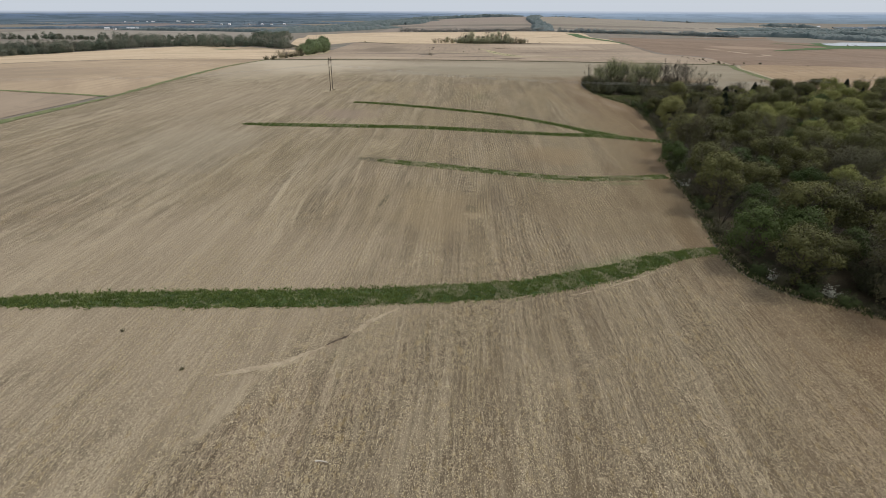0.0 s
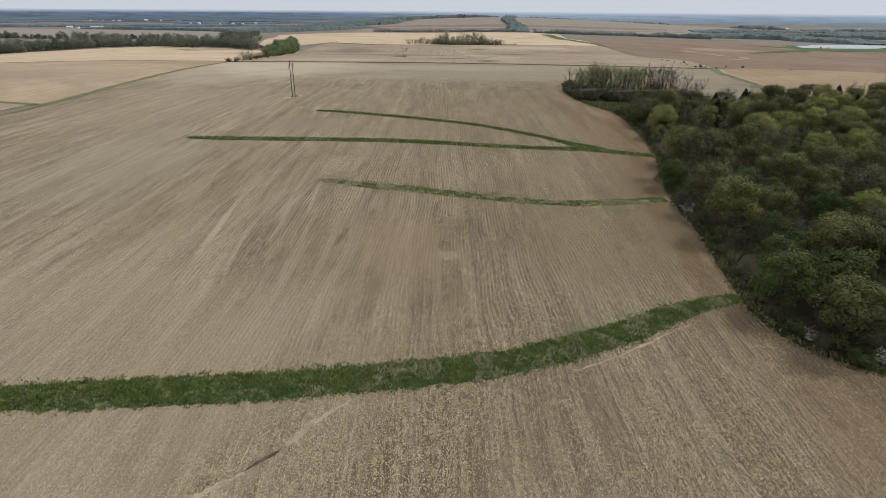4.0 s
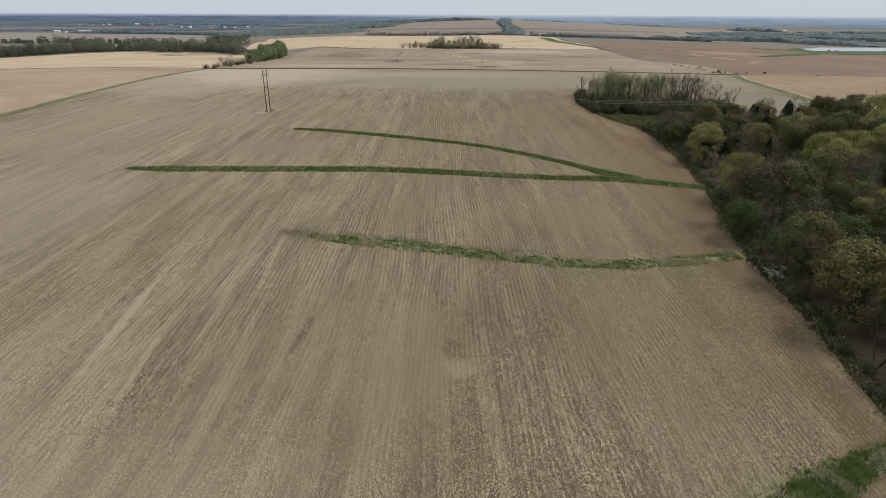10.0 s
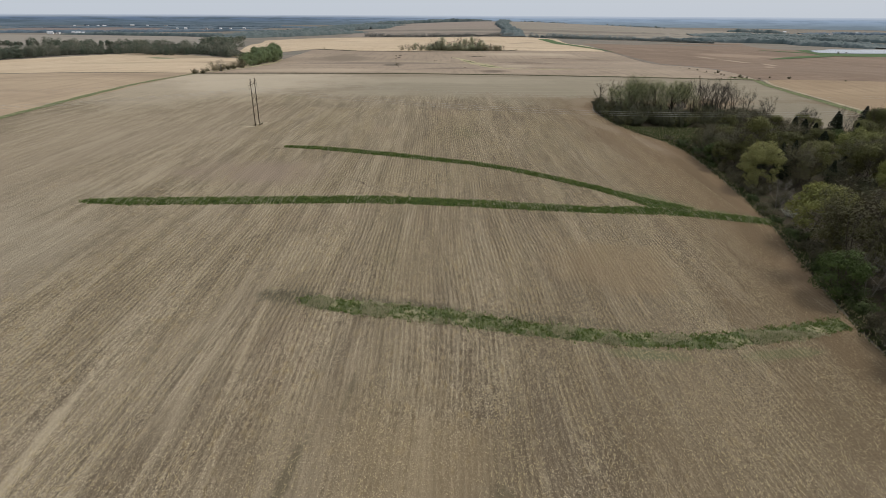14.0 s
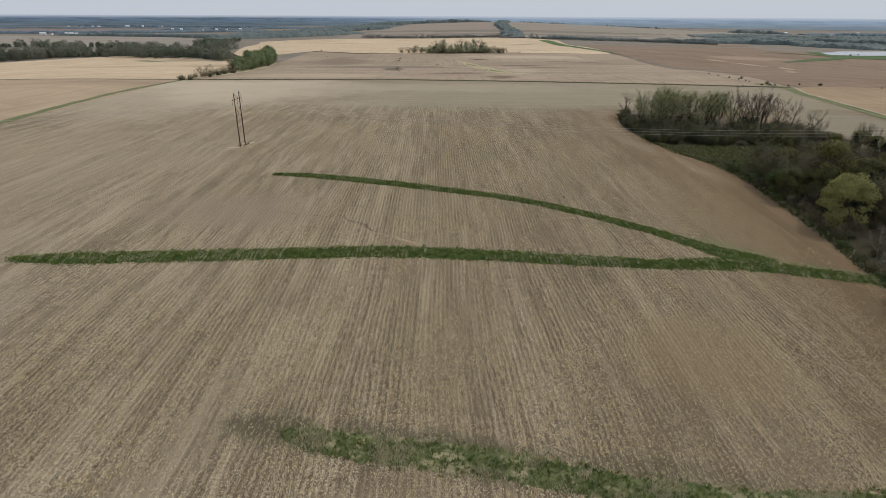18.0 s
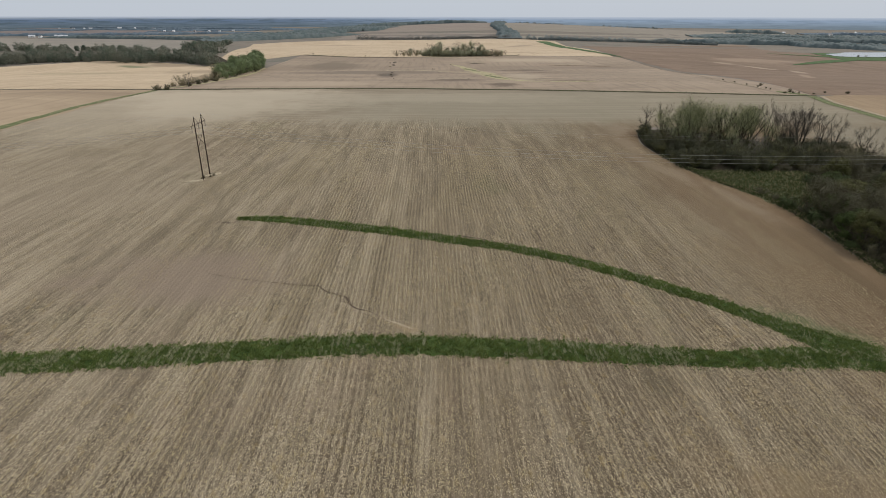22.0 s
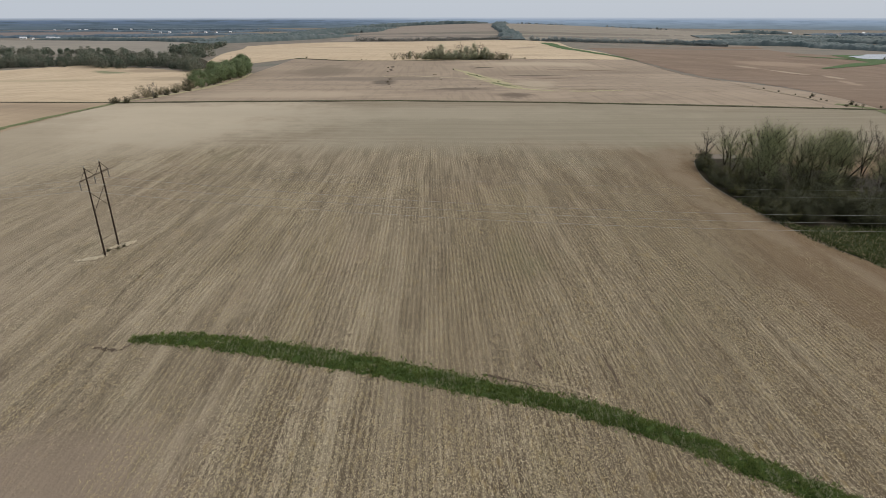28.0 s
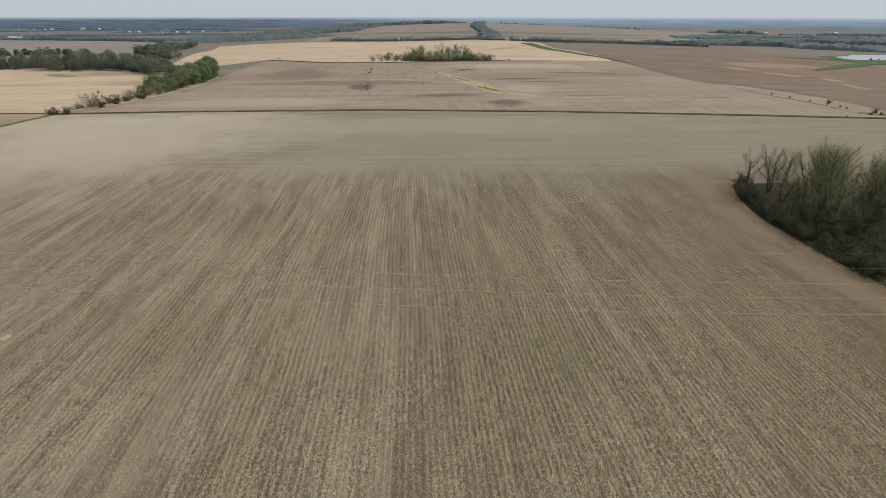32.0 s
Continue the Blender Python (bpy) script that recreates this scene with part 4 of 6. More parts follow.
def grow(seed, height, radius, bole=0.25, limbs=11, twigs=500, leaves=1500, leaf=0.32, clumps=30, stems=1, lift=0.12, sliver=0.014, thick=1.0, spread=0.0):
    """Wood and leaves of a broad tree: vertices and faces of each; clumps=0 strews buds about the twigs."""
    r = np.random.default_rng(seed)
    V, F, tips = [], [], []
    mids = []
    for s in range(stems):
        lean = r.normal(0, 0.10 + 0.14 * (stems > 1), 2)
        trunk = bent(r, (r.normal(0, 0.3 * (stems > 1)), r.normal(0, 0.3 * (stems > 1)), -0.3), (lean[0], lean[1], 1), height * 0.82, 7, 0.05, 0.06)
        r0 = 0.016 * height / stems**0.4 * thick
        tube(trunk, np.linspace(r0, r0 * 0.25, 7), 6, V, F)
        mids.append(np.mean(trunk, axis=0))
        for i in range(limbs // stems):
            f = bole + (0.97 - bole) * (i + r.random()) / (limbs // stems)
            k = min(int(f * 6), 5)
            at = trunk[k] + (trunk[k + 1] - trunk[k]) * (f * 6 - k)
            a = i * 2.4 + r.normal(0, 0.4)
            reach = radius * (0.55 + 0.55 * math.sin(math.pi * min(1, 0.18 + 0.75 * (f - bole) / (1 - bole)))) * (0.75 + 0.45 * r.random())
            way = (math.cos(a), math.sin(a), 0.35 + 0.9 * f)
            limb = bent(r, at, way, reach * 1.15, 5, lift, 0.12)
            lr = r0 * 0.46 * (1.1 - 0.6 * f)
            tube(limb, np.linspace(lr, lr * 0.3, 5), 4, V, F)
            for j in range(5):
                g = 0.35 + 0.62 * (j + r.random()) / 5
                q = min(int(g * 4), 3)
                b0 = limb[q] + (limb[q + 1] - limb[q]) * (g * 4 - q)
                dirn = (limb[q + 1] - limb[q]) / np.linalg.norm(limb[q + 1] - limb[q]) + r.normal(0, 0.65, 3) + (0, 0, 0.25)
                br = bent(r, b0, dirn, radius * (0.22 + 0.25 * r.random()), 3, lift, 0.12)
                tube(br, (lr * 0.36, lr * 0.25, lr * 0.1), 3, V, F)
                tips += br[1:]
        tips.append(trunk[-1])
    tips = np.array(tips)
    # fine twigs: slender slivers
    if twigs:
        t0 = tips[r.integers(0, len(tips), twigs)] + r.normal(0, 0.15, (twigs, 3))
        d = r.normal(0, 1, (twigs, 3)) + (0, 0, 0.7)
        d /= np.linalg.norm(d, axis=1)[:, None]
        ln = r.uniform(0.6, 1.5, twigs)[:, None] * radius / 4.2
        side = np.cross(d, r.normal(0, 1, (twigs, 3)))
        side /= np.linalg.norm(side, axis=1)[:, None]
        base = len(V)
        tri = np.stack([t0 - side * sliver, t0 + side * sliver, t0 + d * ln], 1).reshape(-1, 3)
        V += [tuple(v) for v in tri]
        F += [(base + 3 * i, base + 3 * i + 1, base + 3 * i + 2) for i in range(twigs)]
    LV = LF = None
    if leaves and clumps:
        # leafy boughs stand round the crown with gaps between them
        mid = np.mean(mids, axis=0)
        mid[2] = height * (0.5 + 0.5 * bole)
        axes = np.array((radius, radius, height * (1 - bole) * 0.5))
        o = r.normal(0, 1, (clumps, 3)) + (0, 0, 0.8)
        o /= np.linalg.norm(o, axis=1)[:, None]
        cc = mid + o * axes * r.uniform(0.62, 0.98, clumps)[:, None]
        cs = radius * r.uniform(0.14, 0.40, clumps)
        i = r.choice(clumps, leaves, p=cs**2 / (cs**2).sum())
        q = r.normal(0, 1, (leaves, 3)) + o[i] * 0.6 + (0, 0, 0.25)
        q /= np.linalg.norm(q, axis=1)[:, None]
        c = cc[i] + q * (cs[i] * r.uniform(0.55, 1.12, leaves))[:, None] * (1.15, 1.15, 0.85)
        LV, LF = leaf_tris(r, c, leaf, q + o[i] * 0.4)
    elif leaves:
        c = tips[r.integers(0, len(tips), leaves)] + r.normal(0, radius * 0.17, (leaves, 3))
        out = (c - np.array((0, 0, height * 0.45))) / (radius, radius, height * 0.45)
        LV, LF = leaf_tris(r, c, leaf, out * 1.2 + (0, 0, 0.3))
    return (np.array(V), F), (LV, LF)


def leaf_tris(r, c, size, facing=None):
    """Small three-cornered leaf sprays at the places c."""
    n = len(c)
    k = r.normal(0, 1, (n, 3)) if facing is None else facing + r.normal(0, 0.35, (n, 3))
    k /= np.linalg.norm(k, axis=1)[:, None]
    u = np.cross(k, r.normal(0, 1, (n, 3)))
    u /= np.linalg.norm(u, axis=1)[:, None]
    w = np.cross(k, u)
    s = size * r.uniform(0.55, 1.35, n)[:, None]
    v = np.stack([c - u * s * 0.6 - w * s * 0.4, c + u * s * 0.6 - w * s * 0.4, c + w * s * 0.9 + k * s * 0.15], 1).reshape(-1, 3)
    return v, np.arange(3 * n).reshape(-1, 3)


def leaf_cards(r, c, size, facing=None):
    """Small bent leaf sprays at the places c: four-cornered, folded along the middle."""
    n = len(c)
    if facing is None:
        facing = r.normal(0, 1, (n, 3))
    k = facing + r.normal(0, 0.45, (n, 3))
    k /= np.linalg.norm(k, axis=1)[:, None]
    u = np.cross(k, r.normal(0, 1, (n, 3)))
    u /= np.linalg.norm(u, axis=1)[:, None]
    w = np.cross(k, u)
    s = size * r.uniform(0.55, 1.35, n)[:, None]
    v = np.stack([c - u * s, c - w * s * 0.6 + k * s * 0.22, c + u * s, c + w * s * 0.6 + k * s * 0.22], 1).reshape(-1, 3)
    a = np.arange(n)[:, None] * 4
    return v, np.hstack([np.hstack([a, a + 1, a + 2]), np.hstack([a, a + 2, a + 3])]).reshape(-1, 3)


def tree(name, label, category, wood, leaves, bark_mat, leaf_mat, leaf_name="crown"):
    """A tree at the origin: an Empty with trunk and crown."""
    ob = new(name)
    tagged(ob, label, category)
    put_mesh("trunk", wood[0], wood[1], bark_mat, ob)
    if leaves[0] is not None:
        put_mesh(leaf_name, leaves[0], leaves[1], leaf_mat, ob)
    return ob


def cedar(seed, height, radius):
    r = np.random.default_rng(seed)
    V, F = [], []
    trunk = bent(r, (0, 0, -0.3), (0, 0, 1), height, 5, 0.0, 0.01)
    tube(trunk, np.linspace(0.16, 0.03, 5), 5, V, F)
    n = 1500
    h = r.uniform(0.04, 1, n) ** 0.9
    a = r.uniform(0, 2 * math.pi, n)
    rr = radius * (1 - h) ** 0.75 * r.uniform(0.45, 1.05, n) * (1 + 0.25 * np.sin(5 * a + 9 * h))
    c = np.stack([rr * np.cos(a), rr * np.sin(a), h * height], 1)
    return (np.array(V), F), leaf_cards(r, c, 0.3)


def bush(seed, height, radius, n, leaf, twigs=500):
    r = np.random.default_rng(seed)
    V, F = [], []
    tips, way = [], []
    for i in range(14):
        a = i * 2.4
        lean = r.uniform(0.15, 0.8)
        st = bent(r, (0.5 * radius * lean * math.cos(a), 0.5 * radius * lean * math.sin(a), -0.1), (math.cos(a) * lean, math.sin(a) * lean, 1.0), height * r.uniform(0.55, 1.1), 5, 0.03, 0.16)
        tube(st, np.linspace(0.035, 0.008, 5), 3, V, F)
        tips += st[1:]
    tips = np.array(tips)
    t0 = tips[r.integers(0, len(tips), twigs)]
    d = r.normal(0, 1, (twigs, 3)) * (0.5, 0.5, 0.4) + (0, 0, 0.35)
    s = r.normal(0, 1, (twigs, 3)) * 0.008
    base = len(V)
    V += [tuple(v) for v in np.stack([t0 - s, t0 + s, t0 + d], 1).reshape(-1, 3)]
    F += [(base + 3 * i, base + 3 * i + 1, base + 3 * i + 2) for i in range(twigs)]
    c = tips[r.integers(0, len(tips), n)] + r.normal(0, radius * 0.15, (n, 3)) * (1, 1, 0.8)
    c[:, 2] = np.maximum(c[:, 2], 0.1)
    return (np.array(V), F), leaf_tris(r, c, leaf, (c - np.array((0, 0, height * 0.3))) / (radius, radius, height * 0.5) + (0, 0, 0.3))


kinds = {}


def kind(key, ob):
    kinds.setdefault(key, []).append(ob)
    return ob


# one of each sort; copies are set out below
for s in range(3):
    kind("olive", tree("deciduous_tree", "budding olive-brown woodland tree in early spring", "tree", *grow(10 + s, 12.5, 5.4, 0.16, 16, 1000, 5600, 0.29, 48), M_BARK, M_OLIVE))
for s in range(3):
    kind("dull", tree("deciduous_tree", "brown-grey tree with swelling buds and bare twigs", "tree", *grow(20 + s, 12.5, 5.6, 0.16, 17, 1500, 5200, 0.22, 0, 2), M_BARK, M_DULL))
for s in range(2):
    kind("yellow", tree("leafing_tree", "yellow-green leafing tree with a rounded crown", "tree", *grow(30 + s, 12.5, 5.4, 0.14, 14, 600, 5600, 0.31, 56), M_BARK, M_YELLOW))
for s in range(2):
    kind("green", tree("leafing_tree", "fresh green leafing tree", "tree", *grow(40 + s, 11.0, 4.8, 0.10, 13, 700, 4600, 0.31, 50), M_BARK, M_GREEN))
for s in range(3):
    kind("bare", tree("bare_tree", "leafless grey-brown tree with forked limbs", "tree", *grow(50 + s, 14.0, 4.6, 0.24, 21, 2600, 0, stems=3, lift=0.30, sliver=0.009, thick=1.3), M_LIMB, None))
for s in range(3):
    kind("clump", tree("bare_tree", "tall forked tree with thin grey-green buds", "tree", *grow(60 + s, 13.5, 5.0, 0.26, 17, 800, 4200, 0.15, 0, 2, 0.18, 0.010, 2.0), M_DARKLIMB, M_BUD))
kind("dead", tree("bare_tree", "dead bare tree with thick forked dark limbs", "tree", *grow(71, 14.5, 4.8, 0.3, 12, 700, 0, stems=2, lift=0.22, thick=1.5), M_BARK, None))
kind("pale", tree("bare_tree", "slender bare tree with pale grey bark", "tree", *grow(77, 9, 3.4, 0.2, 10, 1200, 0, stems=2), M_PALEBARK, None))
kind("cedar", tree("cedar_tree", "dark evergreen cedar with a pointed crown", "tree", *cedar(80, 9.5, 2.1), M_BARK, M_CEDAR))
kind("cedar", tree("cedar_tree", "dark evergreen cedar with a pointed crown", "tree", *cedar(81, 9.5, 3.2), M_BARK, M_CEDAR))
kind("shrub", tree("shrub", "bright green leafing shrub at the wood edge", "shrub", *bush(90, 3.0, 2.0, 1500, 0.24), M_TWIG, M_SHRUB, "foliage"))
kind("brush", tree("shrub", "brown tangled brush with swelling buds", "shrub", *bush(91, 3.2, 2.2, 1300, 0.18, 900), M_TWIG, M_DULL, "foliage"))
kind("brush", tree("shrub", "brown tangled brush with swelling buds", "shrub", *bush(93, 2.8, 2.4, 1300, 0.18, 900), M_TWIG, M_DULL, "foliage"))
kind("sapling", tree("sapling_thicket", "grey-brown thicket of slender bare saplings", "shrub", *bush(94, 6.0, 3.0, 2200, 0.15, 2200), M_LIMB, M_OLIVE, "foliage"))
kind("hedgebush", tree("bare_shrub", "pale brown bare shrub with fine twigs", "shrub", *bush(99, 7.0, 3.2, 1500, 0.20, 2600), M_PALETWIG, M_PALEBUD, "foliage"))
kind("copsebush", tree("shrub", "grey-green low growth under the copse trees", "shrub", *bush(98, 7.0, 4.2, 1500, 0.36, 600), M_TWIG, M_COPSE, "foliage"))
kind("thicket", tree("sapling_thicket", "dense dark thicket of brown saplings", "shrub", *bush(97, 7.0, 3.6, 3200, 0.20, 1800), M_LIMB, M_THICKET, "foliage"))
kind("blossom", tree("blossom_shrub", "white flowering shrub at the wood edge", "shrub", *bush(92, 2.6, 1.6, 420, 0.17), M_TWIG, M_WHITE, "blossom"))
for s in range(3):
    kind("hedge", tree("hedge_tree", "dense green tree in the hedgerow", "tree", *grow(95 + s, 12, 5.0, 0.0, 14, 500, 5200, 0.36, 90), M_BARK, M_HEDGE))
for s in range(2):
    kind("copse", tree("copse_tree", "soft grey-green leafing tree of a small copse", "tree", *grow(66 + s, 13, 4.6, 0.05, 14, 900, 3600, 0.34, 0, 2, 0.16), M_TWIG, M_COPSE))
kind("lone", tree("leafing_tree", "broad yellow-green tree standing at the field edge", "tree", *grow(33, 15.0, 5.8, 0.0, 18, 900, 11000, 0.32, 85), M_BARK, M_LONE))

first_use = set()


def plant(key, x, y, scale=1.0, turn=None, label="", tall=1.0, group="", which=None):
    ob = kinds[key][int(rng.integers(0, len(kinds[key]))) if which is None else which]
    m = pose(x, y, gz1(x, y) - 0.05, 0, 0, rng.uniform(0, 360) if turn is None else turn)
    if ob.name not in first_use:
        first_use.add(ob.name)
        ob.matrix_basis = m @ Matrix.Diagonal((scale, scale, scale * tall, 1))
        made = ob
    else:
        made = copy_thing(ob, m)
        made.matrix_basis = m @ Matrix.Diagonal((scale, scale, scale * tall, 1))
    return tagged(made, label, "", group)


# the wood east of the field
edge = np.asarray(WOOD_EDGE, float)
BACK = np.asarray([(60, 246), (107, 242), (134, 260), (160, 277), (200, 288), (262, 288)], float)
G = "trees of the wood"
count = 0
y = 50.0
while y < 292:
    x = np.interp(y, edge[:, 1], edge[:, 0]) + 5.0 + rng.uniform(0, 3)
    first = True
    while x < min(0.9 * (y + 42) + 24, 262):
        px, py = x + rng.normal(0, 1.7), y + rng.normal(0, 1.7)
        if py < np.interp(px, BACK[:, 0], BACK[:, 1]) - 2 and count < 290:
            near_back = py > np.interp(px, BACK[:, 0], BACK[:, 1]) - 17
            u = rng.random()
            v = noise.noise((px * 0.03, py * 0.03, 2.0))
            lone = ((px - 90) / 17) ** 2 + ((py - 198) / 27) ** 2 < 1
            by_lone = (px - 87) ** 2 + (py - 216) ** 2 < 21**2
            if by_lone and not lone:
                plant("cedar" if u < 0.4 else "dull", px + 2, py, rng.uniform(0.75, 1.0), group=G)
            elif lone:
                plant("brush", px, py, rng.uniform(0.6, 1.0), group=G)
                plant("brush", px + 4, py + 4, rng.uniform(0.6, 1.0), group=G)
            elif near_back and u < 0.34:
                plant("cedar", px, py, rng.uniform(1.0, 1.5), group=G)
            elif (px > 95 or py > 150) and u < 0.22 + 0.8 * max(0, v):
                plant("yellow", px, py, rng.uniform(0.8, 1.15), tall=rng.uniform(0.9, 1.15) * (1.15 if near_back else 1), group=G)
            elif u < 0.33 + 0.2 * max(0, v):
                plant("green", px, py, rng.uniform(0.65, 1.1), tall=rng.uniform(0.9, 1.15) * (1.15 if near_back else 1), group=G)
            elif u < 0.73:
                plant("olive", px, py, rng.uniform(0.75, 1.2), tall=rng.uniform(0.85, 1.15) * (1.15 if near_back else 1), group=G)
            elif u < 0.84:
                plant("dull", px, py, rng.uniform(0.75, 1.2), tall=rng.uniform(0.85, 1.15) * (1.15 if near_back else 1), group=G)
            elif u < 0.88:
                plant("bare", px, py, rng.uniform(0.7, 0.95), group=G)
            elif u < 0.92:
                plant("cedar", px, py, rng.uniform(0.8, 1.2), group=G)
            else:
                plant("brush", px, py, rng.uniform(1.0, 1.6), group=G)
            count += 1
        x += 10.6 if x < 150 else 12.0
    y += 9.8

plant("lone", 86.8, 215.5, 0.86, 40, group=G)
for x, y, k, s in ((97, 224, "cedar", 1.2), (95, 232, "cedar", 1.0), (100, 217, "dull", 0.9), (91, 236, "olive", 0.75), (103, 228, "cedar", 1.2), (86, 241, "green", 0.7), (90, 249, "dull", 0.8), (97, 243, "dull", 0.9), (85, 236, "olive", 0.7), (87, 246, "dull", 0.72), (91, 253, "green", 0.7), (88, 259, "dull", 0.6), (96, 258, "olive", 0.75), (101, 252, "dull", 0.85), (103, 263, "green", 0.7), (96, 267, "dull", 0.6), (110, 262, "olive", 0.75), (113, 272, "dull", 0.65), (106, 273, "sapling", 1.0)):
    plant(k, x, y, s, group=G)
for x, y, k, s in ((130, 268, "cedar", 1.1), (137, 272, "cedar", 0.9), (150, 280, "cedar", 1.2), (154, 284, "cedar", 1.0), (168, 290, "cedar", 1.25), (172, 287, "cedar", 1.1), (176, 276, "cedar", 1.2), (198, 268, "cedar", 1.2), (204, 292, "cedar", 1.3), (188, 284, "cedar", 1.1),
                   (142, 284, "bare", 0.75), (160, 290, "bare", 0.8), (182, 292, "green", 0.95), (190, 296, "olive", 0.9), (212, 292, "bare", 0.95), (222, 290, "bare", 0.9), (230, 288, "olive", 1.0), (242, 292, "bare", 0.9), (250, 288, "yellow", 0.9)):
    plant(k, x, y, s, group=G)
plant("green", 68, 92, 0.85, 10, "bright green leafing tree at the field corner", group=G)
for x, y, s in ((67.5, 133, 1.0), (73, 150, 0.9), (82, 197, 0.9)):
    plant("pale", x, y, s, group=G)
for x, y in ((64.8, 129.5), (62, 70.5), (70.5, 64.5), (83, 192)):
    plant("blossom", x, y, rng.uniform(0.8, 1.1))
ex = resample(WOOD_EDGE[2:17], 46)
for i, (x, y) in enumerate(ex):
    if 50 < y < 285:
        plant("shrub" if rng.random() < 0.38 else "brush", x + rng.uniform(1.5, 3.5), y, rng.uniform(0.6, 1.15), group="shrubs along the wood edge")

# the clump of bare trees at the field's shoulder
G2 = "bare trees of the clump"
for x, y, k, s in ((77, 355, "dead", 0.92), (81, 345, "clump", 0.8), (84, 356, "clump", 0.85), (79, 333, "clump", 0.72), (87, 338, "clump", 0.95), (92, 350, "clump", 1.05), (88, 362, "dead", 0.95), (84, 324, "brush", 1.6),
                   (91, 328, "clump", 0.8), (97, 340, "dead", 1.0), (99, 355, "clump", 1.0), (96, 320, "clump", 0.75), (103, 330, "clump", 0.9), (106, 345, "clump", 0.85), (104, 318, "pale", 0.8)):
    plant(k, x, y, s * ((0.86 if x < 100 else 1.04) if k not in ("brush", "shrub") else 1.0), group=G2)
for x, y, k, s in ((110, 335, "clump", 0.9),
                   (113, 350, "clump", 0.9), (111, 322, "clump", 0.75), (118, 330, "bare", 0.95), (121, 343, "bare", 1.0), (124, 325, "bare", 1.0), (128, 336, "bare", 1.05), (132, 326, "bare", 0.95), (135, 340, "bare", 0.9),
                   (140, 330, "bare", 0.8), (146, 322, "bare", 0.7), (76, 341, "sapling", 0.81), (75, 349, "sapling", 0.72), (80, 362, "sapling", 0.77), (78, 324, "sapling", 0.77), (88, 314, "sapling", 0.63), (98, 310, "sapling", 0.59), (116, 316, "brush", 1.6),
                   (126, 316, "brush", 1.6), (105, 310, "shrub", 1.0), (95, 365, "clump", 0.8), (108, 360, "clump", 0.8), (120, 356, "clump", 0.8)):
    plant(k, x, y, s * ((0.86 if x < 100 else 1.04) if k not in ("brush", "shrub") else 1.0), group=G2)
for i in range(10):
    x, y = rng.uniform(78, 122), rng.uniform(322, 360)
    plant(("clump", "sapling", "clump", "sapling", "clump")[i % 5], x, y, rng.uniform(0.75, 1.0), group=G2)
for i in range(34):
    x = 75 + 2.1 * i
    plant("sapling", x + rng.uniform(-1, 1), (330 - 1.6 * (x - 75) if x < 88 else 309) + rng.uniform(-2, 9), rng.uniform(0.55, 1.0), tall=rng.uniform(0.8, 1.2), group=G2)
cl = resample(WOOD_EDGE[17:23], 56)
for i, (x, y) in enumerate(cl):
    if y > 303:
        plant(("sapling", "brush", "thicket")[i % 3], x + rng.uniform(1.6, 4.0), y, rng.uniform(0.45, 0.75), tall=rng.uniform(0.7, 1.0), group=G2)
for i in range(34):
    x, y = rng.uniform(72, 112), rng.uniform(295, 324)
    if x > np.interp(y, edge[:, 1], edge[:, 0]) + 2.5 and y > 296 + 0.05 * (x - 73):
        plant(("sapling", "brush", "sapling", "shrub")[i % 4], x, y, rng.uniform(0.55, 0.85), group=G2)
for i in range(75):
    x = rng.uniform(73.5, 146)
    lo = np.interp(x, (71, 75, 81, 88, 96, 106, 123, 146), (315, 303, 299, 297, 298, 302, 305, 308))
    y = lo + 30 * rng.random() ** 1.4
    plant("thicket", x, y, rng.uniform(0.65, 1.05), tall=rng.uniform(0.75, 1.1) * np.interp(x, (73, 84, 120, 146), (0.75, 1.1, 1.0, 0.6)), group=G2)
for x, y, sc in ((88, 340, 1.12), (93, 346, 1.2), (97, 332, 1.12), (107, 336, 1.0)):
    plant("clump", x, y, sc, tall=0.95, group=G2)
for x, y, sc in ((123, 332, 1.0), (130, 335, 1.0)):
    plant("bare", x, y, sc, group=G2)
for i in range(40):
    y = rng.uniform(62, 240)
    x = np.interp(y, edge[:, 1], edge[:, 0]) + rng.uniform(7, 75)
    if (x - 88) ** 2 + (y - 212) ** 2 > 15**2 and y < np.interp(x, BACK[:, 0], BACK[:, 1]) - 4:
        plant("thicket", x, y, rng.uniform(0.8, 1.2), group=G)
for x, y, s in ((100, 312, 0.9), (101, 313, 0.7)):
    plant("pale", x, y, s, group=G2)
for x, y, k, s in ((104, 286, "shrub", 1.0), (112, 296, "brush", 1.3), (118, 290, "dull", 0.6), (128, 298, "bare", 0.6), (136, 305, "bare", 0.65), (104, 272, "green", 0.6),
                   (140, 290, "cedar", 0.8), (125, 285, "cedar", 0.7), (132, 282, "dull", 0.6), (150, 300, "bare", 0.6), (95, 262, "dull", 0.6), (90, 256, "brush", 1.5), (146, 295, "olive", 0.6), (155, 306, "bare", 0.6)):
    plant(k, x, y, s)
for i in range(34):
    x, y = rng.uniform(88, 150), rng.uniform(246, 296)
    if x > 90 + 0.75 * max(0, y - 258):
        plant(("dull", "olive", "sapling", "dull", "green")[i % 5], x, y, rng.uniform(0.5, 0.75), group=G)

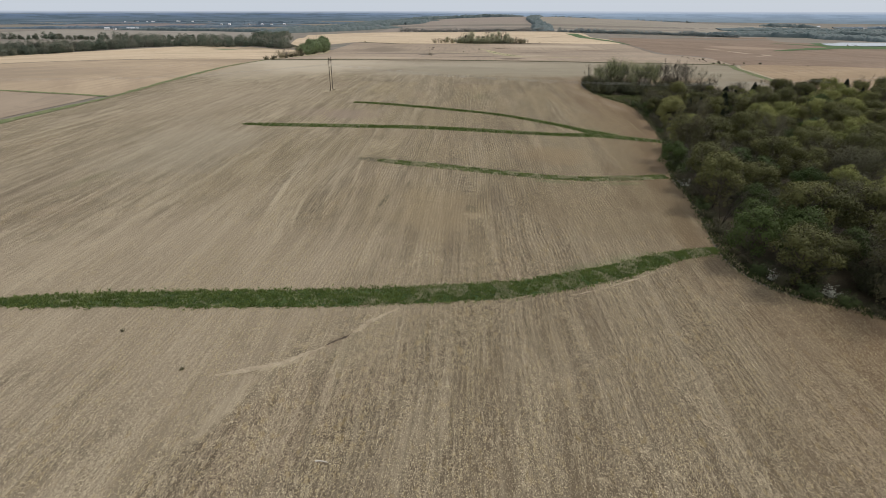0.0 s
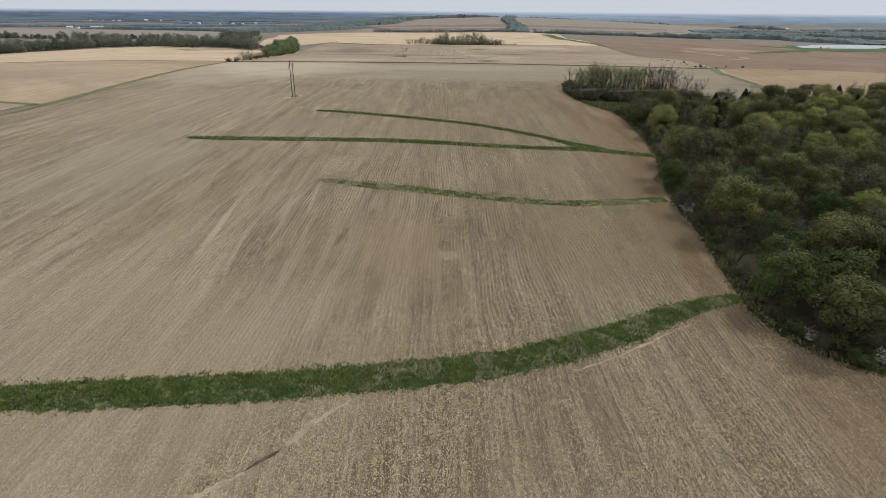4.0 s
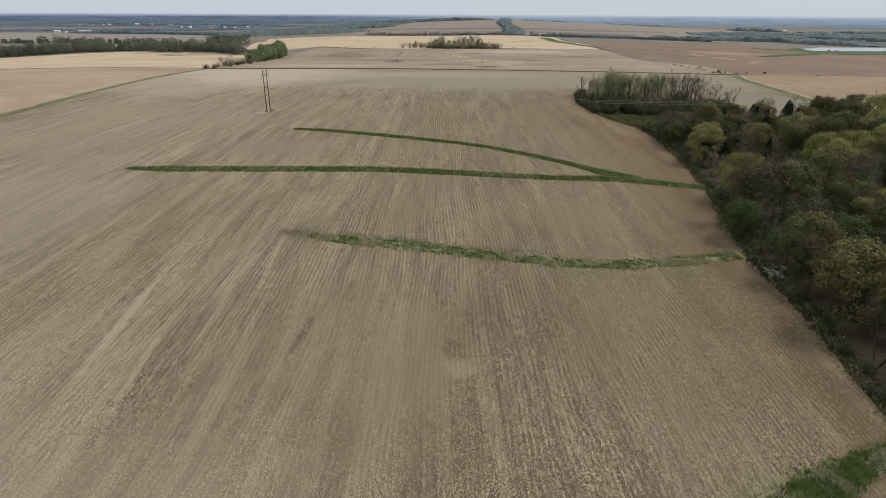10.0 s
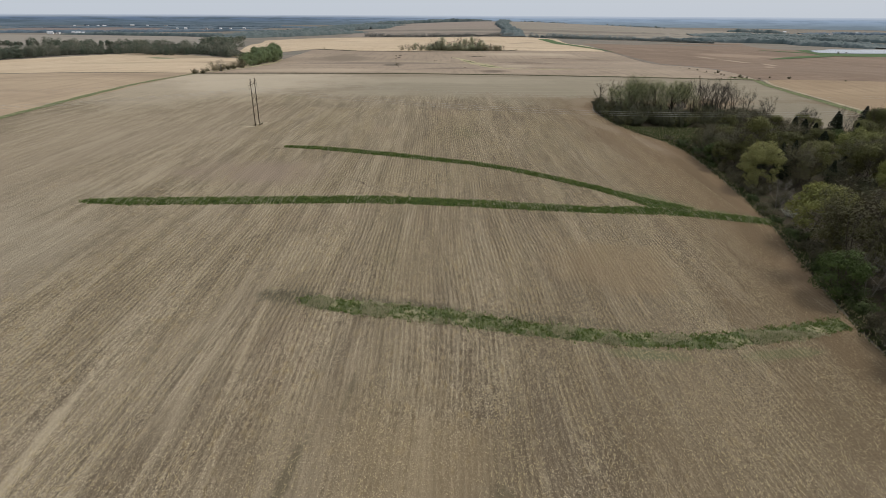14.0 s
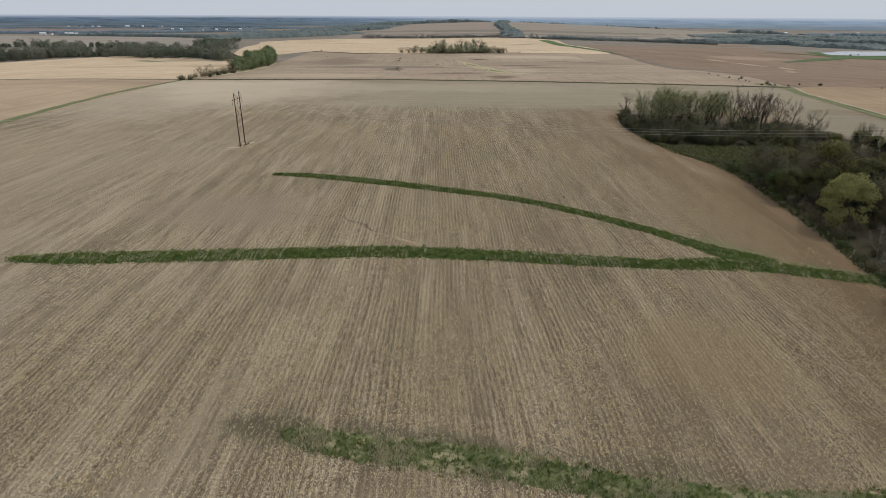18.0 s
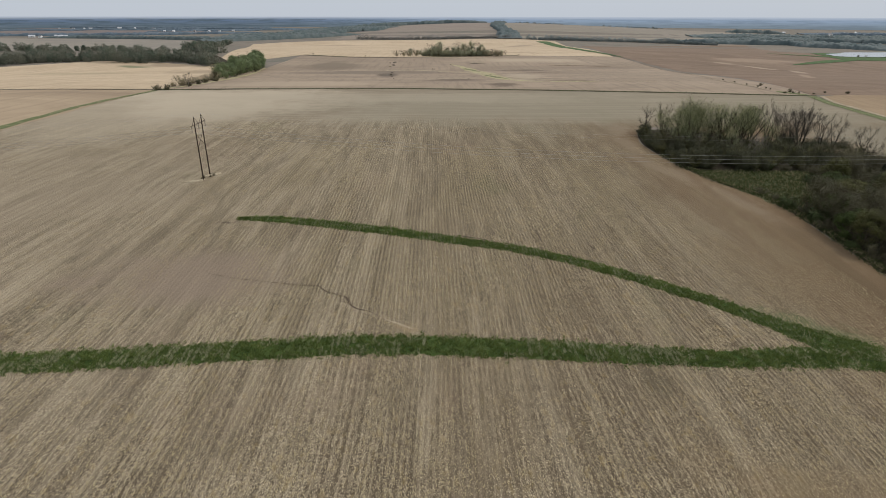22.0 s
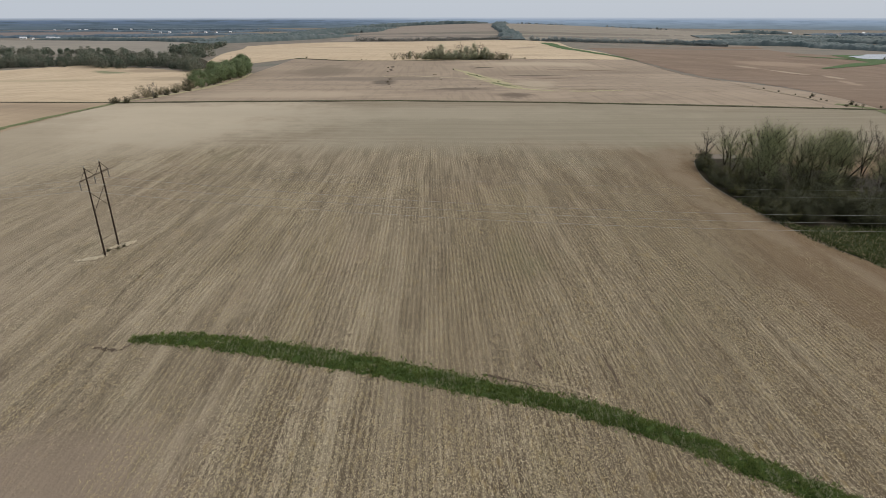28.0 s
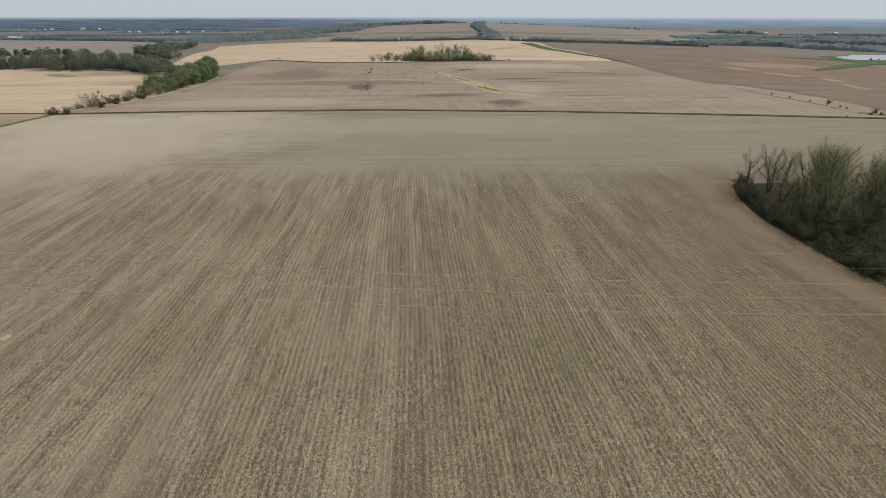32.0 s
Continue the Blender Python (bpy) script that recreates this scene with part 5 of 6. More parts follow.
# hedge and bushes by the far corner of the field
H = "hedgerow"
for x, y, k, s in ((-184, 489, "brush", 1.2), (-178, 490, "brush", 1.1), (-171, 505, "pale", 1.0), (-173, 512, "brush", 0.9), (-172, 525, "brush", 1.0), (-172, 538, "brush", 1.1), (-170, 552, "brush", 1.2), (-173, 562, "dull", 0.55)):
    plant(k, x, y, s, group=H)
ribbon("hedge_bank", [(-184, 492, 3), (-178, 504, 4), (-173, 517, 4.5), (-170, 540, 5), (-169, 572, 5), (-172, 620, 5), (-181, 690, 4), (-192, 760, 3)], 4, M_SPARSE, 0.25, "pale weedy bank along the hedgerow", 90, 1.5)
for i in range(26):
    y = 500 + 3.2 * i
    plant("brush" if i % 4 == 0 else "hedgebush", np.interp(y, (490, 517, 540, 580), (-186, -180, -178, -178)) + rng.uniform(-2.5, 1.5), y, rng.uniform(0.2, 0.5) + 0.005 * (y - 500), group=H)
for x, y, sc in ((-178, 512, 1.15), (-176, 516, 0.8), (-177, 530, 0.7)):
    plant("hedgebush", x, y, sc, group=H)
for i in range(34):
    y = 577 + 6.3 * i
    s = min(1.25, 0.5 + 0.013 * (y - 577)) * rng.uniform(0.7, 1.05)
    plant("hedge", -172 - 0.14 * (y - 577) + rng.uniform(-6, 4), y + rng.uniform(-3, 3), s * rng.uniform(0.8, 1.3), tall=rng.uniform(0.7, 1.1), group=H)
for x, y, s in ((-182, 592, 0.8), (-188, 606, 0.9), (-194, 618, 0.9), (-186, 622, 0.8)):
    plant("clump", x, y, s * 0.75, group=H)

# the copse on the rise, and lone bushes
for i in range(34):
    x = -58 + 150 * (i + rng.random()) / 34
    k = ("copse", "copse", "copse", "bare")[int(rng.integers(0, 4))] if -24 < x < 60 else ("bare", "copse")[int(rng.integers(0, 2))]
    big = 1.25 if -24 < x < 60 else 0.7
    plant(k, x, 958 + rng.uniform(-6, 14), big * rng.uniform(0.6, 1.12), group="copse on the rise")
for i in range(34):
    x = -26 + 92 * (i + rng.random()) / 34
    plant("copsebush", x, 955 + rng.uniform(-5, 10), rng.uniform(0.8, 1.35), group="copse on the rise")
for i in range(14):
    plant("hedgebush", rng.choice((rng.uniform(-64, -28), rng.uniform(58, 88))), 952 + rng.uniform(-4, 8), rng.uniform(0.9, 1.4), group="copse on the rise")
for x, y, s in ((203, 549, 0.6), (200, 527, 0.5), (202, 530, 0.4), (200, 510, 0.5), (200, 496, 0.6), (205, 502, 1.0), (201, 488, 0.5), (201, 483, 0.5), (187, 464, 0.4), (201, 467, 0.8), (207, 472, 1.1), (206, 467, 0.8), (209, 466, 0.7), (216, 463, 0.6),
                (238, 465, 1.0), (226, 468, 0.7), (271, 455, 0.5)):
    plant("brush", x, y, s * 0.6, label="small dark bush on the ditch bank")
for x, y, s in ((-61, 824, 1.0), (-58, 776, 0.9), (-48, 644, 0.9), (-42, 584, 0.5), (-11, 742, 0.8), (-9, 742, 0.7), (-5, 676, 0.6), (10, 798, 0.9), (23, 606, 0.5), (17, 574, 0.5), (40, 640, 0.7), (30, 730, 0.8),
                (-104, 947, 1.0), (-98, 946, 0.8), (-184, 990, 1.3), (112, 968, 1.3), (-150, 948, 0.9), (640, 1020, 2.2), (660, 1030, 1.8), (-153, 867, 0.5)):
    plant("brush", x, y, s * 0.45, label="small dark bush standing in open ground")

# ---- distant woods: canopies of many crowns with ragged tops ----


def canopy(p, d, depth, height, label, seed, material):
    """A closed wood far off: a rough sheet of crowns over a band of ground, falling to the ground at its edges."""
    n, k = max(6, int(d[-1] / 5.5)), max(6, int(depth / 5.5) + 4)
    along_s = np.linspace(0, d[-1], n)
    cx, cy = np.interp(along_s, d, p[:, 0]), np.interp(along_s, d, p[:, 1])
    dx, dy = np.gradient(cx), np.gradient(cy)
    ln = np.hypot(dx, dy)
    V = []
    for a in range(n):
        wide = depth * (0.55 + 0.75 * abs(noise.noise((cx[a] * 0.004, cy[a] * 0.004, seed))))
        ends = min(1.0, 0.35 + 4.0 * min(a, n - 1 - a) / n)
        for b in range(k):
            t = b / (k - 1) - 0.5
            x, y = cx[a] - dy[a] / ln[a] * t * wide, cy[a] + dx[a] / ln[a] * t * wide
            x, y = x + 4 * noise.noise((x * 0.05, y * 0.05, 7.0)), y + 4 * noise.noise((x * 0.05, y * 0.05, 3.0))
            crown = noise.cell((x / 9.0, y / 9.0, seed)) * 0.22 + noise.noise((x * 0.16, y * 0.16, seed)) * 0.42 + noise.noise((x * 0.02, y * 0.02, seed)) * 0.35
            rise = 0.0 if b in (0, k - 1) else ends * (0.78 + crown)
            V.append((x, y, gz1(x, y) - 0.5 + height * max(0.05 if rise else 0.0, rise)))
    f = quads(n, k)
    ob = put_mesh("distant_wood", V, f, material, None, label, True)
    tagged(ob, "", "woodland", "", "stuff")


def far_wood(line, depth, height, spacing, label, seed, size=2.6, material=None, m=44):
    r = np.random.default_rng(seed)
    p = np.asarray(line, float)
    d = np.r_[0, np.cumsum(np.hypot(*np.diff(p, axis=0).T))]
    spacing *= 0.62
    if size > 2.5:
        height *= 0.75
    n = max(3, int(d[-1] / spacing))
    ctr = []
    for s in np.linspace(0, d[-1], n):
        x, y = np.interp(s, d, p[:, 0]), np.interp(s, d, p[:, 1])
        for _ in range(max(1, int(depth / (spacing * 1.6)))):
            ctr.append((x + r.normal(0, spacing * 0.5), y + r.uniform(-depth / 2, depth / 2), height * r.uniform(0.4, 1.15) * (0.8 + 0.6 * noise.noise((x * 0.02, y * 0.02, seed)))))
    if size > 2.5:
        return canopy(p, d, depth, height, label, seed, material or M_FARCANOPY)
    pts, faces_out = [], []
    for x, y, h in ctr:
        a, q, v = r.uniform(0, 6.28, m), np.sqrt(r.random(m)), r.uniform(0.12, 1, m)
        rad = h * (0.42 if size < 2.5 else 0.7) * np.sqrt(np.clip(1.05 - (v - 0.45) ** 2 * 2.6, 0.05, 1)) * q
        pts.append(np.stack([x + rad * np.cos(a), y + rad * np.sin(a), gz1(x, y) + v * h], 1))
        faces_out.append(np.stack([rad * np.cos(a) / (h * 0.42), rad * np.sin(a) / (h * 0.42), v + 0.2], 1) * 2.2)
    v, f = leaf_cards(r, np.vstack(pts), size, np.vstack(faces_out))
    ob = put_mesh("distant_wood", v, f, material or M_FARWOOD, None, label)
    tagged(ob, "", "woodland", "", "stuff")


WOOD = "distant belt of leafless woodland, grey-green to painted haze blue"
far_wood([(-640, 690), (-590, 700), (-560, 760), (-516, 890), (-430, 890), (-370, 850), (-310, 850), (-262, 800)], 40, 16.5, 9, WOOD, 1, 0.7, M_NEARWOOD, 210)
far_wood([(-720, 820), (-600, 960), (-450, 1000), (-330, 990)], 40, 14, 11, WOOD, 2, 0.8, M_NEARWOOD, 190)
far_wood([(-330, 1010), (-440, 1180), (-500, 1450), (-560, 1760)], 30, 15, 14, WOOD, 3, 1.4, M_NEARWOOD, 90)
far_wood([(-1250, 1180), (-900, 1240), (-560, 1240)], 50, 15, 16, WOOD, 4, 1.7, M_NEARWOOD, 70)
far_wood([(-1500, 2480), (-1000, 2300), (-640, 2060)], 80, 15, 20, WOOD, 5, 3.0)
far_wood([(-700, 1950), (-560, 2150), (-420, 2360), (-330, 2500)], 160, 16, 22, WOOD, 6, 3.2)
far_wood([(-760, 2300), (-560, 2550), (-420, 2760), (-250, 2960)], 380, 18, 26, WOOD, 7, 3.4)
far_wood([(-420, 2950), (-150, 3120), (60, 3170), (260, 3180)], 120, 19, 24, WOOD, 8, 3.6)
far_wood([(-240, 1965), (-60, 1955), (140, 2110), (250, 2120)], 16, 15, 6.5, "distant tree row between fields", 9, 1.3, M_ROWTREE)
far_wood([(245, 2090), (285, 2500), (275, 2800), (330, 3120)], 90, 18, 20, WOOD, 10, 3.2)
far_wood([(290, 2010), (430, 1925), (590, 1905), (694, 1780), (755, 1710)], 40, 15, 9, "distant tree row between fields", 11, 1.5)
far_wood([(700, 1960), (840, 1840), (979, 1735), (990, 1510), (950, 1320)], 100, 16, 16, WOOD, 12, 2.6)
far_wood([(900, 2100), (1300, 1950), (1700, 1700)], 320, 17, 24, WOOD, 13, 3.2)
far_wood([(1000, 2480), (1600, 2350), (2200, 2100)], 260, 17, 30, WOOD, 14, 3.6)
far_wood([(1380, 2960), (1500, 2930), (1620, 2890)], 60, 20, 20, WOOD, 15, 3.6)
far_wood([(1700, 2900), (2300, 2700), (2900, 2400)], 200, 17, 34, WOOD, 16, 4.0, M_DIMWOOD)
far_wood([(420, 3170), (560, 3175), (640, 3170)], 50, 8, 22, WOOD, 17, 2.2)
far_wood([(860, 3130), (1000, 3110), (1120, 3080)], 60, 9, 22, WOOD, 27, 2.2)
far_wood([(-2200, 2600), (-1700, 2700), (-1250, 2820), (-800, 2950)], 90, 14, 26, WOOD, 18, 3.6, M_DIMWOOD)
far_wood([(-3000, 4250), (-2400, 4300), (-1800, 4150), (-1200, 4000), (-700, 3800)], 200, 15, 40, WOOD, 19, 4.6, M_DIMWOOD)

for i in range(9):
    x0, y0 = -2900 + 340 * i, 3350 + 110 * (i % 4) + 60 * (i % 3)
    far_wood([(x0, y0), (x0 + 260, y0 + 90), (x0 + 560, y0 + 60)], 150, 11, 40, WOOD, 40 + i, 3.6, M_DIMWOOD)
# ---- farm buildings in the distance ----


def building(x, y, w, d, h, turn, walls, roof, label, category="house"):
    ob = new("farm_building")
    tagged(ob, label, category)
    ob.matrix_basis = pose(x, y, gz1(x, y), 0, 0, turn)
    bm = bmesh.new()
    a, b = w / 2, d / 2
    r = h + d * 0.32
    vs = [bm.verts.new(c) for c in ((-a, -b, -1), (a, -b, -1), (a, b, -1), (-a, b, -1), (-a, -b, h), (a, -b, h), (a, b, h), (-a, b, h), (-a, 0, r), (a, 0, r))]
    for f in ((0, 1, 5, 4), (2, 3, 7, 6), (1, 2, 6, 9, 5), (3, 0, 4, 8, 7)):
        bm.faces.new([vs[i] for i in f])
    part("wall", bm, walls, ob)
    bm = bmesh.new()
    o = 0.6
    s = 0.32 * 2
    for side in (-1, 1):
        lo = [bm.verts.new(c) for c in ((-a - o, side * (b + o), h - o * s), (a + o, side * (b + o), h - o * s), (a + o, 0, r), (-a - o, 0, r))]
        hi = [bm.verts.new((v.co.x, v.co.y, v.co.z + 0.3)) for v in lo]
        for f in ((lo[0], lo[1], lo[2], lo[3]), (hi[0], hi[1], hi[2], hi[3]), (lo[0], lo[1], hi[1], hi[0]), (lo[1], lo[2], hi[2], hi[1]), (lo[3], lo[0], hi[0], hi[3])):
            bm.faces.new(f)
    part("roof", bm, roof, ob)
    for i in range(max(2, int(w / 4))):
        for side in (-1, 1):
            bm = bmesh.new()
            bmesh.ops.create_cube(bm, size=1.0, matrix=Matrix.Translation((-a + (i + 0.5) * w / max(2, int(w / 4)), side * (b + 0.02), h * 0.55)) @ Matrix.Diagonal((1.2, 0.16, 1.5, 1)))
            part("window", bm, M_GLASSY, ob)
    return ob


r5 = np.random.default_rng(5)
farms = [(1670, 2984), (1785, 2886), (1752, 2760), (1820, 2870), (2142, 3155), (1590, 2945), (1960, 2990), (-527, 2500), (-487, 2510), (-460, 2490), (-434, 2500), (-400, 2540), (-1541, 2506), (-1500, 2540), (-1470, 2520), (-1441, 2506), (-1590, 2530),
         (-2258, 3961), (-2200, 3980), (-2150, 3960), (-2059, 4137), (-1942, 4100), (-1408, 3311), (-1370, 3330), (-1240, 3280), (-1180, 3320), (-1120, 3300), (-1060, 3340), (-2330, 3940), (-1800, 4050)]
for i, (x, y) in enumerate(farms):
    barn = r5.random() < 0.45
    building(x, y, r5.uniform(20, 30) if barn else r5.uniform(10, 15), r5.uniform(9, 12), r5.uniform(4.5, 6.5), r5.uniform(-25, 25), M_WHITEWALL if r5.random() < 0.8 else M_GREYWALL, M_LIGHTROOF if r5.random() < 0.55 else M_ROOF,
             "long white farm shed far off" if barn else "small white farmhouse far off", "barn" if barn else "house")

# ---- power line ----


def rod(a, b, r0, r1, sides=8):
    bm = bmesh.new()
    V, F = [], []
    tube([np.array(a, float), (np.array(a, float) + np.array(b, float)) / 2, np.array(b, float)], (r0, (r0 + r1) / 2, r1), sides, V, F)
    vs = [bm.verts.new(v) for v in V]
    for f in F:
        bm.faces.new([vs[i] for i in f])
    bm.faces.new(vs[:sides][::-1])
    bm.faces.new(vs[-sides:])
    return bm


POLE_X, POLE_Y, POLE_H, GAP, ARM, DROP = -75.2, 276.4, 17.2, 2.5, 4.7, 2.0


def wire_base(x, y):
    """The frames stand so that their arms are level with one another."""
    return gz1(POLE_X, POLE_Y)


def h_frame(x, y, label):
    ob = new("utility_pole_frame")
    tagged(ob, label, "utility pole")
    ob.matrix_basis = pose(x, y, wire_base(x, y))
    foot = gz1(x, y) - wire_base(x, y) - 0.6
    for s in (-1, 1):
        post = part("pole", rod((0, s * GAP, foot), (0, s * GAP, POLE_H), 0.18, 0.12), M_POLE, ob)
        part("pole_cap", rod((0, s * GAP, POLE_H), (0, s * GAP, POLE_H + 0.35), 0.05, 0.04), M_STEEL, post)
        part("arm_brace", rod((0.14, s * GAP, POLE_H - 0.2), (0.14, 0, POLE_H - DROP), 0.045, 0.045, 6), M_POLE, ob)
        part("arm_brace", rod((0.14, s * GAP, POLE_H - 0.2), (0.14, s * ARM, POLE_H - DROP), 0.045, 0.045, 6), M_POLE, ob)
        part("cross_brace", rod((0.16 * s, -GAP * s, POLE_H - 4.7), (0.16 * s, GAP * s, POLE_H - 8.7), 0.05, 0.05, 6), M_POLE, ob)
    for s in (-1, 1):
        bm = bmesh.new()
        bmesh.ops.create_cube(bm, size=1.0, matrix=Matrix.Translation((0.16 * s, 0, POLE_H - DROP)) @ Matrix.Diagonal((0.05, 2 * ARM + 0.5, 0.09, 1)))
        bmesh.ops.bevel(bm, geom=bm.edges[:], offset=0.01, segments=1, affect="EDGES")
        part("crossarm", bm, M_POLE, ob)
    for yy in (-ARM, 0, ARM):
        bm = bmesh.new()
        for i in range(9):
            z = POLE_H - DROP - 0.25 - i * 0.155
            bmesh.ops.create_cone(bm, cap_ends=True, segments=10, radius1=0.13, radius2=0.05, depth=0.09, matrix=Matrix.Translation((0, yy, z)))
            bmesh.ops.create_cone(bm, cap_ends=True, segments=6, radius1=0.03, radius2=0.03, depth=0.10, matrix=Matrix.Translation((0, yy, z - 0.08)))
        part("insulator_string", bm, M_INSUL, ob)
    return ob


LINE = [(-425, POLE_Y), (POLE_X, POLE_Y), (275, POLE_Y)]
for (x, y), what in zip(LINE, ("wooden two-pole power line frame in far field", "wooden two-pole power line frame standing in the stubble", "wooden two-pole power line frame beyond the wood")):
    h_frame(x, y, what)
for yy, dz, rad, sag, what in ((-ARM, -DROP - 1.65, 0.023, 9.0, "weathered aluminium conductor"), (0, -DROP - 1.65, 0.023, 9.0, "weathered aluminium conductor"), (ARM, -DROP - 1.65, 0.023, 9.0, "weathered aluminium conductor"),
                               (-GAP, 0.3, 0.008, 7.0, "thin shield wire"), (GAP, 0.3, 0.008, 7.0, "thin shield wire")):
    V, F = [], []
    for (x0, y0), (x1, y1) in zip(LINE[:-1], LINE[1:]):
        z0, z1 = wire_base(x0, y0) + POLE_H + dz, wire_base(x1, y1) + POLE_H + dz
        pts = [np.array((x0 + (x1 - x0) * t, y0 + (y1 - y0) * t + yy, z0 + (z1 - z0) * t - sag * 4 * t * (1 - t))) for t in np.linspace(0, 1, 30)]
        tube(pts, [rad] * 30, 4, V, F)
    tagged(put_mesh("power_wire", V, F, M_WIRE, None, what + " sagging between the pole frames"), "", "power line", "wires of the power line")

# spoil round the pole feet
M_SPOIL = turf("fresh_pale_spoil", (0.42, 0.35, 0.24), (0.55, 0.47, 0.34), (0.36, 0.29, 0.2), 0.4)
ribbon("pole_spoil", [(-79.4, 271.1, 0.3), (-77.8, 272.1, 1.8), (-76.2, 273.1, 1.5), (-74.8, 273.9, 0.6)], 1.4, M_SPOIL, 0.12, "pale spoil round the pole foot", 30, 0.6, 0.2, category="spoil")
ribbon("pole_spoil", [(-76.4, 276.9, 0.5), (-75.2, 278.5, 1.6), (-74.0, 280.1, 2.2), (-72.8, 281.3, 1.0)], 1.4, M_SPOIL, 0.12, "pale spoil round the pole foot", 30, 0.6, 0.25, category="spoil")
for x, y, s in ((-74.5, 277.4, 0.20), (-74.1, 278.7, 0.24), (-75.8, 276.1, 0.22), (-76.2, 275.2, 0.15)):
    plant("brush", x, y, s, label="small dark weed by the pole foot")

# fence posts along the far edge
fp = resample(FENCE, 40)
for i, (x, y) in enumerate(fp):
    post = new("fence_post", bpy.data.meshes["fence_post"] if "fence_post" in bpy.data.meshes else mesh_of("fence_post", *(lambda V, F: (tube([np.array((0, 0, -0.3)), np.array((0, 0, 0.7)), np.array((0.02, 0, 1.25))], (0.06, 0.055, 0.05), 6, V, F), (V, F))[1])([], []), M_POST))
    post.matrix_basis = pose(x, y, gz1(x, y), 0, 0, i * 37)
    tagged(post, "grey weathered wooden fence post", "fence post", "posts of the fence")

# ---- ground cover: grass blades, straw, stubble ----


def blades(name, places, height, width, material, label, per=5, seed=1, clumped=0.0):
    """Tufts of narrow leaning blades, all one stuff object; clumped ones stand taller in clumps."""
    r = np.random.default_rng(seed)
    tall = np.ones(len(places))
    if clumped:
        tall = np.array([1 + clumped * (noise.noise((a * 0.8, b * 0.8, seed)) + 0.7 * noise.noise((a * 2.1, b * 2.1, seed + 4.0))) for a, b, _ in places])
        keep = tall > r.uniform(0.25, 0.95, len(tall))
        places, tall = places[keep], np.clip(tall[keep], 0.35, 1.6)
    c = np.repeat(places, per, axis=0)
    n = len(c)
    c = c + np.c_[r.normal(0, 0.12, (n, 2)), np.zeros(n)]
    a = r.uniform(0, 6.28, n)
    h = height * r.uniform(0.5, 1.4, n) * np.repeat(tall, per)
    lean = np.c_[r.normal(0, 0.45, (n, 2)) * h[:, None], h]
    s = np.c_[np.cos(a), np.sin(a), np.zeros(n)] * width
    v = np.stack([c - s, c + s, c + lean], 1).reshape(-1, 3)
    ob = put_mesh(name, v, np.arange(3 * n).reshape(-1, 3), material, None, label)
    return tagged(ob, "", "grass", "", "stuff")


def along(line, n, seed, spill=1.0):
    r = np.random.default_rng(seed)
    p = resample(line, 200)
    d = np.gradient(p[:, :2], axis=0)
    nrm = np.stack([-d[:, 1], d[:, 0]], 1) / np.hypot(*d.T)[:, None]
    i = r.integers(0, 200, n)
    q = p[i, :2] + nrm[i] * (p[i, 2] / 2 * spill * r.uniform(-1, 1, n))[:, None] + r.normal(0, 0.5, (n, 2))
    off = np.abs(((q - p[i, :2]) * nrm[i]).sum(1)) / np.maximum(0.3, p[i, 2] / 2)
    return np.c_[q, gz(q[:, 0], q[:, 1]) + 0.08 + 0.3 * np.clip(1 - off, 0, 1)]


def patchy(p):
    """Dead grass stands in patches."""
    return p[np.array([noise.noise((a * 0.22, b * 0.22, 5.0)) for a, b, _ in p]) > 0.08]


def on_rows(p, seed):
    """Old stubble that stands in the grass, on the corn rows, where it was not choked."""
    r = np.random.default_rng(seed)
    q = p.copy()
    q[:, 0] = np.round(q[:, 0] / 0.76) * 0.76 + r.normal(0, 0.05, len(q))
    held = np.array([noise.noise((round(a / 0.76) * 3.1, b * 0.3, seed)) + 0.8 * noise.noise((a * 0.07, b * 0.1, seed + 2.0)) for a, b, _ in q])
    return q[held > 0.06]


for k, (line, n, dead, rows_left) in enumerate(((STRIP_A, 15000, 0.8, 1800), (STRIP_B, 2700, 4.0, 1500), (STRIP_C, 13000, 0.22, 11000), (STRIP_D, 9000, 0.15, 4200))):
    blades("grass", along(line, n, 100 + k, 1.0), 0.29, 0.07, M_BLADE, "fresh green grass blades on the terrace strip", 5, k, 0.9)
    dry = patchy(along(line, int(n * dead), 200 + k))
    if k == 0:
        dry = dry[dry[:, 0] + np.random.default_rng(9).normal(0, 9, len(dry)) > -14]
    blades("dead_grass", dry, 0.34, 0.055, M_DEADGRASS, "pale dead grass stems on the terrace strip", 4, 40 + k)
    blades("dead_grass", on_rows(along(line, rows_left, 400 + k, 0.95), 60 + k), 0.38, 0.05, M_PALESTEM, "old pale stubble stems standing in the grass rows", 3, 70 + k)
ew = np.c_[resample(WOOD_EDGE[3:20], 300) + (1.5, 0), np.full(300, 3.0)]
blades("grass", along(ew, 5000, 300), 0.5, 0.06, M_RANK, "green weeds along the wood edge", 4, 50)
blades("dead_grass", along(ew, 1800, 301), 0.5, 0.05, M_STRAW, "pale dead weeds along the wood edge", 4, 51)
r6 = np.random.default_rng(66)
cg = np.c_[r6.uniform(73, 122, 9000), r6.uniform(258, 299, 9000)]
cg = cg[(cg[:, 0] > np.interp(cg[:, 1], edge[:, 1], edge[:, 0]) + 1) & (np.array([noise.noise((p[0] * 0.12, p[1] * 0.12, 0)) for p in cg]) > -0.6)]
